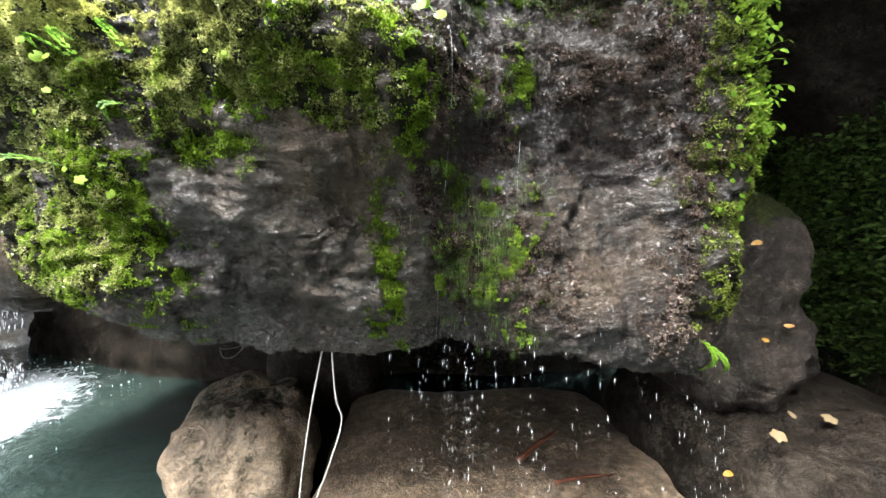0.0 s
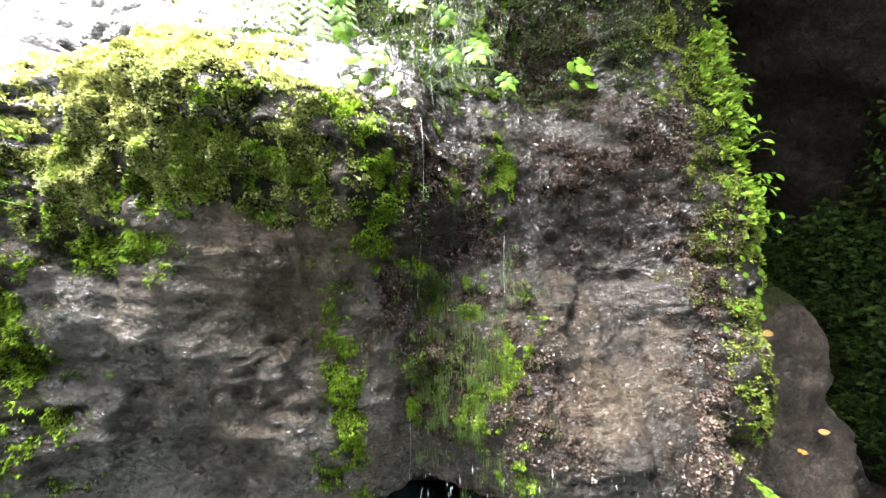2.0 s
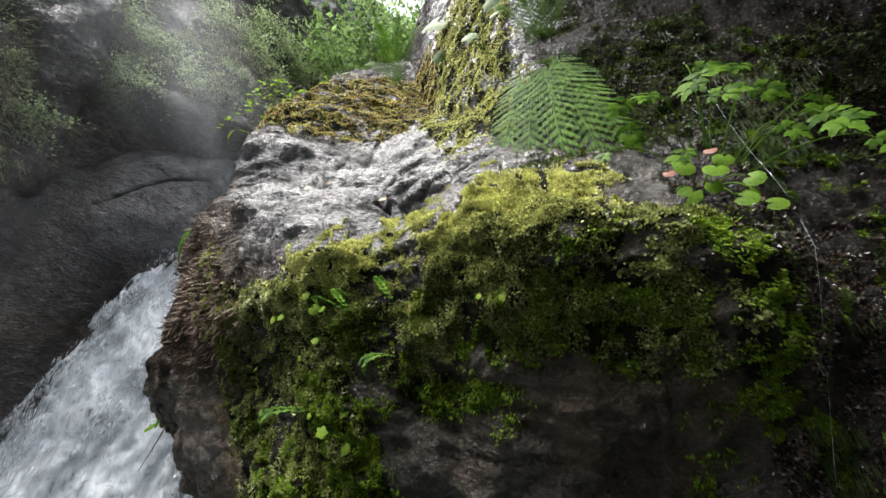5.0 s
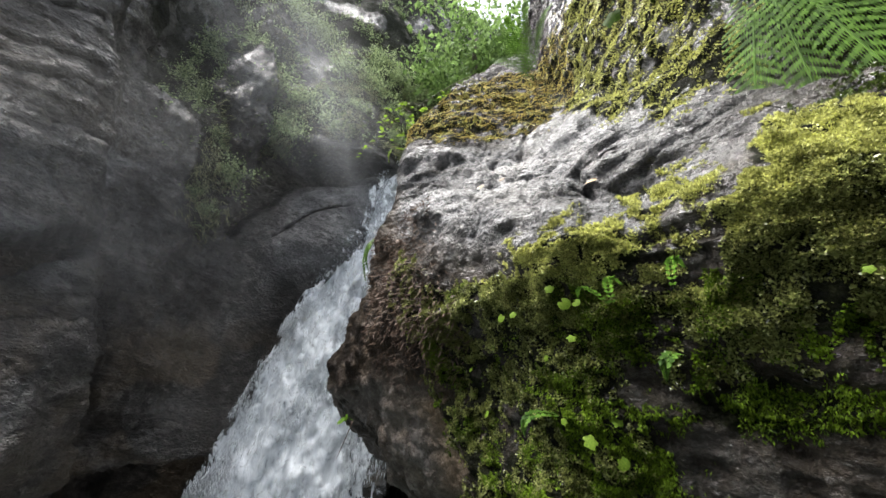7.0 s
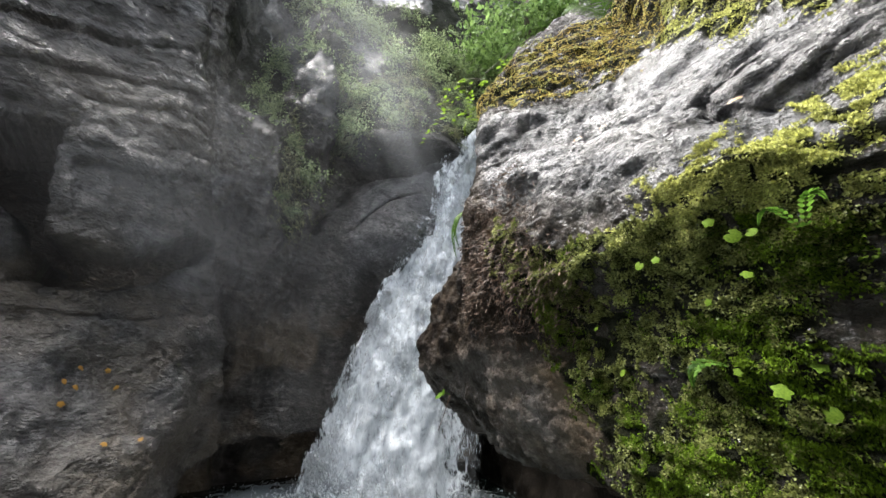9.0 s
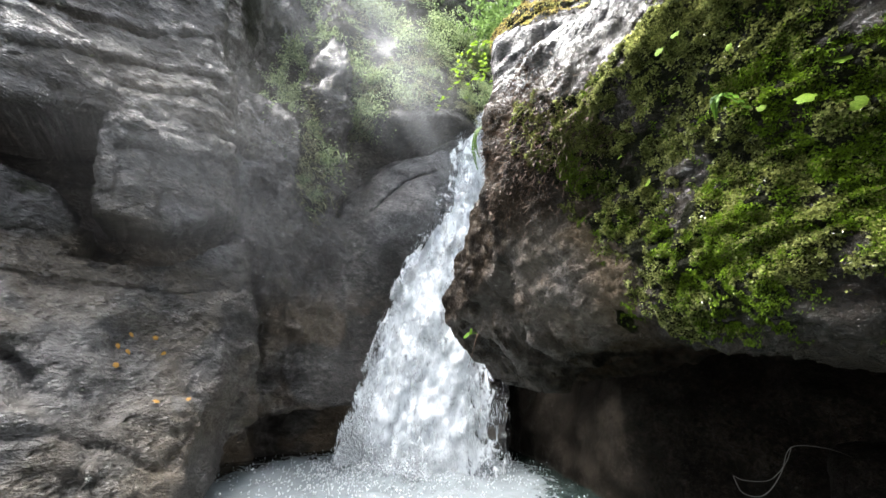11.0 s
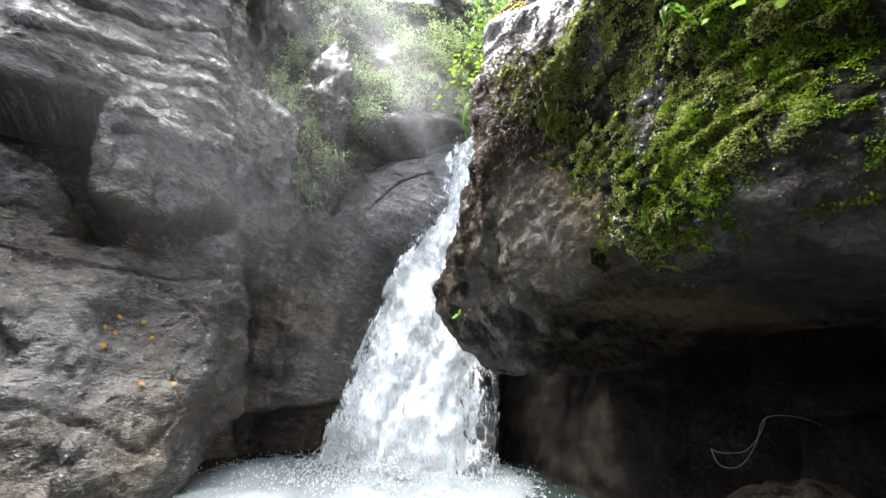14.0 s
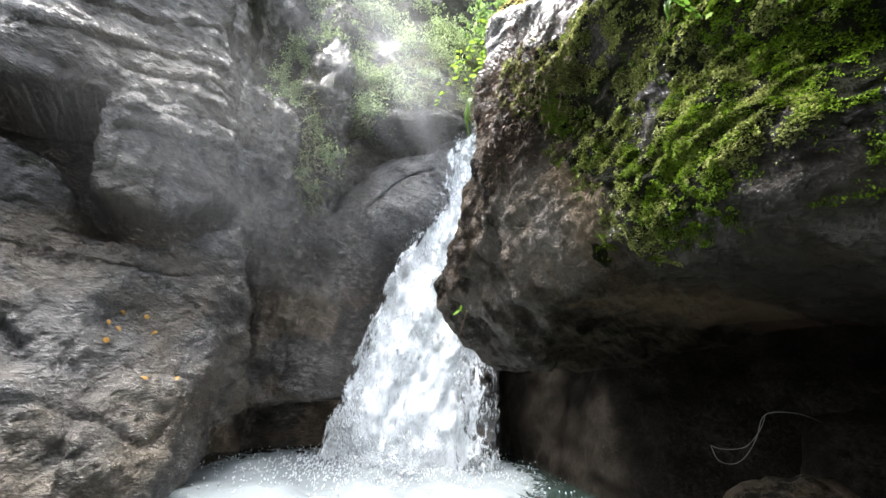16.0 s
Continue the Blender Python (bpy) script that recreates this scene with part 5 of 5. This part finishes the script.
# single leaves in the moss
for x, y, z, size in ((-1.59, 1.24, 2.05, 0.05), (-1.55, 1.22, 2.05, 0.045), (-1.38, 1.14, 2.1, 0.05), (-1.34, 1.14, 2.05, 0.06), (-1.3, 1.14, 2.04, 0.04), (-1.44, 1.24, 1.9, 0.035), (-1.32, 1.18, 1.95, 0.045), (-1.27, 1.3, 1.74, 0.06), (-1.32, 1.31, 1.68, 0.07), (-1.27, 1.34, 1.64, 0.06), (-1.41, 1.33, 1.72, 0.04), (-1.98, 1.62, 1.83, 0.06), (-1.94, 1.6, 1.8, 0.045), (-1.82, 1.5, 1.72, 0.045), (-1.9, 1.5, 1.9, 0.04), (-1.88, 1.34, 2.15, 0.035), (-0.74, 1.06, 2.02, 0.03), (-0.68, 1.05, 2.01, 0.03), (-1.14, 1.2, 1.98, 0.03), (1.3, 1.66, 1.03, 0.04), (0.12, 1.42, 2.0, 0.025)):
    leafy_plant("seedling", (x, y + 0.1, z - 0.01), ((x, y, z, size * 0.62),), "small bright green leaf growing from the moss", "lobed" if prng.random() < 0.4 else "round", TWIG_LEAF, stalk=0.0012)

# fallen leaves
def fallen_leaf(at, size, mat, normal, label):
    ob = new("fallen_leaf", leaf_mesh("oval" if prng.random() < 0.6 else "lobed", mat))
    ob.matrix_basis = basis_at(at, normal, (prng.uniform(-1, 1), prng.uniform(-0.5, 0.5), prng.uniform(-1, 1))) @ Matrix.Diagonal((size, size, size, 1))
    tagged(ob, label, "leaf", group="fallen leaves")


for x, y, z, size in ((-1.96, 1.6, 2.99, 0.05), (-1.81, 1.62, 3.0, 0.04), (-1.25, 1.38, 2.62, 0.045), (-1.48, 1.4, 2.5, 0.045)):
    fallen_leaf((x, y, z), size, YELLOW_LEAF, (0, -0.8, 0.6), "fallen orange leaf on the wet rock slab")
fallen_leaf((-2.04, 1.38, 2.32), 0.05, PALE_LEAF, (-0.3, -0.9, 0.2), "withered pale leaf caught in the roots")
fallen_leaf((2.3, 2.3, 1.46), 0.075, YELLOW_LEAF, (-0.3, -0.8, 0.5), "fallen yellow leaf on the brown rock")
for x, y, z, size, mat in ((2.2, 2.2, 0.2, 0.1, PALE_LEAF), (1.98, 2.25, -0.1, 0.07, YELLOW_LEAF), (2.5, 2.3, 0.22, 0.06, PALE_LEAF), (2.7, 2.25, 0.2, 0.09, PALE_LEAF), (2.32, 2.3, 0.75, 0.05, YELLOW_LEAF), (2.5, 2.35, 0.85, 0.07, BROWN_LEAF)):
    fallen_leaf((x, y, z), size, mat, (-0.1, -0.5, 0.85), "fallen autumn leaf on the dark wet rock")


# ---- ropes, sticks, roots ----
def rope(points, radius, label):
    v = [Vector(p) for p in points]
    dense = []
    for i in range(len(v) - 1):
        a, b, c, d = v[max(i - 1, 0)], v[i], v[i + 1], v[min(i + 2, len(v) - 1)]
        for k in range(8):
            t = k / 8
            dense.append(0.5 * (2 * b + (c - a) * t + (2 * a - 5 * b + 4 * c - d) * t * t + (3 * b - a - 3 * c + d) * t ** 3))
    dense.append(v[-1])
    ob = tube("rope", dense, radius, radius, ROPE, None, 8)
    tagged(ob, label, "rope")


rope(((-0.66, 2.1, 1.05), (-0.62, 1.85, 0.9), (-0.65, 1.8, 0.68), (-0.68, 1.8, 0.5), (-0.72, 1.8, 0.18), (-0.74, 1.8, -0.2), (-0.76, 1.85, -0.6)), 0.0045, "white rope strand hanging from under the boulder")
rope(((-0.6, 2.1, 1.05), (-0.57, 1.85, 0.9), (-0.54, 1.8, 0.65), (-0.51, 1.8, 0.53), (-0.57, 1.8, 0.32), (-0.65, 1.8, 0.1), (-0.7, 1.82, -0.2), (-0.74, 1.85, -0.6)), 0.0045, "kinked white rope strand hanging from under the boulder")
rope(((-1.98, 4.85, 0.5), (-2.1, 4.66, 0.56), (-2.31, 4.65, 0.53), (-2.42, 4.65, 0.32), (-2.53, 4.64, 0.16), (-2.63, 4.64, 0.09), (-2.74, 4.64, 0.1), (-2.78, 4.64, 0.22)), 0.003, "thin white rope looped in the dark cave")
rope(((-2.31, 4.65, 0.53), (-2.36, 4.64, 0.42), (-2.45, 4.64, 0.3), (-2.54, 4.64, 0.23), (-2.7, 4.64, 0.2), (-2.78, 4.64, 0.22)), 0.0027, "thin white rope end in the dark cave")
for a, b, r, label in (((0.72, 3.0, -0.41), (1.15, 3.25, -0.3), 0.028, "split reddish stick lying on the tan slab"), ((0.95, 2.75, -0.45), (1.45, 2.8, -0.44), 0.015, "thin brown stick lying on the tan slab")):
    tagged(tube("stick", curve3(a, (Vector(a) + Vector(b)) / 2 + Vector((0, 0, 0.03)), b), r, r * 0.5, STICK, None, 7), label, "stick")
tagged(tube("twig", curve3((-4.7, 3.1, 1.5), (-4.75, 3.1, 1.35), (-4.88, 3.1, 1.08)), 0.008, 0.003, ROOT, None, 5), "thin bare twig hanging from the rock nose", "twig")
leafy_plant("seedling", (-4.75, 3.15, 1.5), ((-4.9, 3.05, 1.5, 0.1), (-4.8, 3.05, 1.55, 0.08)), "small green plant on the rock nose")

rng = np.random.default_rng(31)
root_zone = gauss(RP[..., 0], RP[..., 2], -2.6, 2.45, 0.4, 0.5) + 0.7 * gauss(RP[..., 0], RP[..., 2], -2.2, 2.1, 0.3, 0.2)
root_zone = np.where(RP[..., 2] < 3.3, root_zone, 0) * (root_zone > 0.2)
at, nn = spots(RP, RN, root_zone, 14000, rng)
tagged(leaf_cloud("rootlets", at, nn, 0.0055 * rng.uniform(0.5, 1.6, 14000), ROOT, rng, spread=0.9, droop=1.0, long=7), "tangle of brown rootlets on the boulder's edge", "roots", kind="stuff")

# ---- branch, trees and hillside beyond ----
BARK = plain_material("bark", (0.08, 0.065, 0.05), 0.85, 0.4, 12, 0.8)


def leafy_branch(points, twigs, leaf, label):
    root = new("branch")
    root.location = points[0]
    base = Vector(points[0])
    main = [Vector(p) - base for p in curve3(*points, 12)]
    tube("stem", main, 0.009, 0.003, BARK, root)
    for _ in range(twigs):
        p = main[prng.randrange(3, 12)]
        d = Vector((prng.uniform(-0.8, 0.4), prng.uniform(-0.5, 0.5), prng.uniform(-0.7, 0.25)))
        tube("twig", curve3(p, p + d * 0.5 + Vector((0, 0, 0.08)), p + d, 6), 0.006, 0.002, BARK, root, 4)
        for k in range(7):
            q = p + d * (0.3 + 0.11 * k) + Vector([prng.uniform(-0.06, 0.06) for _ in range(3)])
            put_leaf(root, q, leaf * prng.uniform(0.6, 1.1), "oval", TWIG_LEAF, (0.2, -0.5, 0.8))
    tagged(root, label, "branch")


leafy_branch(((-4.0, 4.1, 8.1), (-5.0, 3.8, 7.9), (-6.2, 3.5, 6.9)), 14, 0.13, "leafy green branch reaching over the waterfall")
leafy_branch(((-4.2, 4.4, 7.8), (-5.0, 4.2, 7.6), (-5.6, 4.0, 7.1)), 9, 0.12, "leafy green twig reaching over the waterfall")


def tree(base, top, radius, crown, label, seed, leaves=5000, size=0.2):
    root = new("tree")
    root.location = base
    d = Vector(top) - Vector(base)
    tube("trunk", curve3((0, 0, 0), d * 0.5 + Vector((0.3, 0, 0)), d, 12), radius, radius * 0.4, BARK, root, 10)
    g = np.random.default_rng(seed)
    centres = np.array(d) * g.uniform(0.45, 1.05, (24, 1)) + g.normal(0, crown * 0.55, (24, 3))
    for c in centres[:9]:
        s = d * 0.5
        tube("limb", curve3(s, (s + Vector(c)) / 2 + Vector((0, 0, 0.4)), Vector(c), 7), radius * 0.25, radius * 0.06, BARK, root, 5)
    at = centres[g.integers(0, 24, leaves)] + g.normal(0, crown * 0.24, (leaves, 3))
    nn = g.normal(0, 1, (leaves, 3)) + np.array((0, 0, 0.6))
    nn /= np.linalg.norm(nn, axis=1, keepdims=True)
    leaf_cloud("crown", at, nn, size * g.uniform(0.6, 1.3, leaves), CROWN, g, parent=root)
    tagged(root, label, "tree")


tree((-9.6, 11.5, 9.5), (-8.2, 9.5, 19.5), 0.35, 2.6, "sunlit green tree above the waterfall", 41)
tree((-12.5, 15.0, 11.0), (-12.0, 14.0, 24.0), 0.3, 3.4, "pale green tree on the slope above the gorge", 42)
tree((-11.5, 19.0, 13.5), (-11.2, 17.5, 27.0), 0.3, 3.6, "pale green tree higher up the slope", 44)
tree((-5.5, 11.0, 9.5), (-5.2, 9.5, 18.5), 0.3, 2.6, "green tree rising behind the boulder", 43)
HILL_P, HILL_N, HILL_M = wall_sheet("hillside", lambda x, y: np.stack((x, y, 8.6 + 0.5 * (y - 8) + 0 * x), -1), np.linspace(-20, 8, 70), np.linspace(8.4, 60, 90), CLIFF, 50, "wooded slope above the waterfall", 0.5, lambda p: 0.9 + 0 * p[..., 0])
moss_on("undergrowth", HILL_M * (HILL_P[..., 1] < 30), 14000, 0.13, CROWN, 52, "bright green undergrowth on the slope above the fall", HILL_P, HILL_N, spread=0.9, lift=4)

# ---- falling drops, water threads and spray ----
CLEAR = bpy.data.materials.new("clear_water")
CLEAR.use_nodes = True
cb = CLEAR.node_tree.nodes["Principled BSDF"]
cb.inputs["Base Color"].default_value, cb.inputs["Roughness"].default_value = (0.85, 0.9, 0.92, 1), 0.08
cb.inputs["Transmission Weight"].default_value, cb.inputs["IOR"].default_value = 0.6, 1.33
SPRAY = plain_material("white_spray", (0.47, 0.5, 0.52), 0.4, 0.1, 30)


def drops(name, at, radius, length, mat, label):
    """Little long drops, one mesh: eight faces each."""
    n = len(at)
    shape = np.array(((1, 0, 0), (0, 1, 0), (-1, 0, 0), (0, -1, 0), (0, 0, 1), (0, 0, -1)), float)
    v = at[:, None] + shape[None] * np.stack((radius, radius, length), -1)[:, None]
    f = np.array([(0, 1, 4), (1, 2, 4), (2, 3, 4), (3, 0, 4), (1, 0, 5), (2, 1, 5), (3, 2, 5), (0, 3, 5)])
    ob = mesh_object(name, v.reshape(-1, 3), (f[None] + np.arange(n)[:, None, None] * 6).reshape(-1, 3), mat)
    tagged(ob, label, "water drops", kind="stuff")


g = np.random.default_rng(61)
columns = np.concatenate((g.normal(0.25, 0.2, 26), g.uniform(-0.3, 1.6, 16), g.normal(1.35, 0.12, 8)))
k = g.integers(0, len(columns), 420)
dx = columns[k] + g.normal(0, 0.008, 420)
drops("falling_drops", np.stack((dx, front(dx, 1.0 + 0 * dx) + 0.02 + g.normal(0, 0.03, 420), g.uniform(-0.3, 1.05, 420)), -1), g.uniform(0.0010, 0.0021, 420), g.uniform(0.006, 0.024, 420), CLEAR, "clear water drops falling from the dripping rock edge")
for k in range(7):
    x = float(g.choice((-0.03, 0.05, 0.12, 0.2, 0.3, 0.02)) + g.normal(0, 0.03))
    z1 = float(g.uniform(1.2, 3.4))
    z0 = max(0.95, z1 - float(g.uniform(0.25, 0.6)))
    pts = [(x + 0.012 * math.sin(7 * z), float(front(np.array(x), np.array(z))) - 0.035 - 0.01 * math.sin(11 * z + k), z) for z in np.linspace(z1, z0, 9)]
    tagged(tube("water_thread", pts, 0.0005, 0.0003, CLEAR, None, 5), "thin thread of water trickling down the rock", "water", group="water threads")

n = 36000
v = 0.07 + 0.93 * g.random(n) ** 0.8
edge_u = np.where(g.random(n) < 0.5, np.abs(g.normal(0, 0.07, n)), g.random(n))
keep = vnoise(np.stack((edge_u * 9, v * 22, 0 * v), -1)) + 0.3 * g.normal(0, 1, n) > 0.1
v, edge_u = v[keep], edge_u[keep]
n = len(v)
lx, ly, rx, ry, fz = fall_edges(v)
u = edge_u - 0.03
fx, fy = lx + (rx - lx) * u, ly + (ry - ly) * u
out = 0.55 * np.sin(np.pi * np.clip(u, 0, 1)) * (0.3 + v) + np.abs(g.normal(0, 0.16, n))
drops("fall_spray", np.stack((fx + 0.81 * out, fy - 0.586 * out, fz), -1), g.uniform(0.004, 0.014, n), g.uniform(0.015, 0.11, n), SPRAY, "white clots and drops of the plunging water")
n = 5000
a = g.random(n) * 2 * np.pi
r = np.abs(g.normal(0, 1, n))
drops("splash_spray", np.stack((-10.8 + 1.7 * r * np.cos(a), 5.8 + 2.3 * r * np.sin(a), WATER_Z + np.abs(g.normal(0, 0.4, n)) * np.exp(-r)), -1), g.uniform(0.008, 0.03, n), g.uniform(0.008, 0.04, n), SPRAY, "white splash where the fall meets the pool")



def mist_material(name, most):
    """Thin lit spray: a faint scatter, uneven like drifting vapour."""
    m, nodes, links, bsdf = material(name)
    co = nodes.new("ShaderNodeTexCoord").outputs["Object"]
    puff = ramp_node(nodes, links, noise_node(nodes, links, co, 0.45, 3, 0.5, 0.4), ((0.25, (0.35, 0.35, 0.35)), (0.7, (1, 1, 1))))
    at = nodes.new("ShaderNodeAttribute")
    at.attribute_name = "dense"
    amount = math_node(nodes, links, "MULTIPLY", math_node(nodes, links, "MULTIPLY", puff, at.outputs["Fac"]), most)
    white = node(nodes, "ShaderNodeBsdfDiffuse", Color=(0.86, 0.88, 0.9, 1))
    passing = node(nodes, "ShaderNodeBsdfTranslucent", Color=(0.86, 0.88, 0.9, 1))
    both, veil = nodes.new("ShaderNodeMixShader"), nodes.new("ShaderNodeMixShader")
    links.new(white.outputs[0], both.inputs[1])
    links.new(passing.outputs[0], both.inputs[2])
    links.new(amount, veil.inputs[0])
    links.new(nodes.new("ShaderNodeBsdfTransparent").outputs[0], veil.inputs[1])
    links.new(both.outputs[0], veil.inputs[2])
    links.new(veil.outputs[0], nodes["Material Output"].inputs["Surface"])
    return m


MIST = mist_material("drifting_mist", 0.1)


def mist(centre, along, size, label):
    """A soft billow of spray, thin at its rim and thick in its middle."""
    u, v = np.meshgrid(np.linspace(-1, 1, 40), np.linspace(-1, 1, 40), indexing="ij")
    c, d = np.array(centre, float), np.array(along, float)
    d = d / np.linalg.norm(d)
    p = c + u[..., None] * size[0] * d + v[..., None] * np.array((0, 0, size[1]))
    out = np.cross(d, (0, 0, 1))
    p = p + out * (0.9 * (u ** 2 + v ** 2) + 0.3 * fbm(p, 0.4, 2, seed=size[0]))[..., None]
    dense = ramp(1 - np.sqrt(u ** 2 + v ** 2), 0.0, 0.75)
    ob = mesh_object("mist", (p - c).reshape(-1, 3), grid_faces(40, 40), MIST, attrs={"dense": dense})
    ob.location = centre
    ob.visible_shadow = False
    tagged(ob, label, "mist", kind="stuff")


mist((-9.4, 4.4, 9.6), (-0.45, 0.9, 0), (5.0, 3.2), "white mist hanging before the upper cliff")
mist((-8.9, 2.2, 9.2), (-0.3, 0.95, 0), (4.5, 3.4), "pale mist drifting over the gully")
mist((-8.0, 3.4, 8.6), (-0.45, 0.9, 0), (5.0, 3.0), "pale mist high in the gorge")
mist((-8.5, 0.4, 4.4), (-0.3, 0.95, 0), (3.4, 3.0), "thin mist drifting along the gorge wall")
mist((-9.0, 5.6, -0.6), (-0.6, 0.8, 0), (3.2, 1.5), "white mist rising where the fall strikes the pool")

# leaves stuck to the far wall
for y, z in ((-0.92, 1.24), (-0.81, 1.48), (-0.81, 0.81), (-0.42, 1.34), (-0.24, 1.16), (-0.1, 0.27), (0.34, 0.3), (-0.78, 1.13)):
    i, j = np.unravel_index(np.argmin((CP[..., 1] - y) ** 2 + (CP[..., 2] - z) ** 2), CP.shape[:2])
    fallen_leaf(tuple(CP[i, j] + CN[i, j] * 0.06), 0.11, YELLOW_LEAF, tuple(CN[i, j]), "yellow leaf stuck to the wet gorge wall")
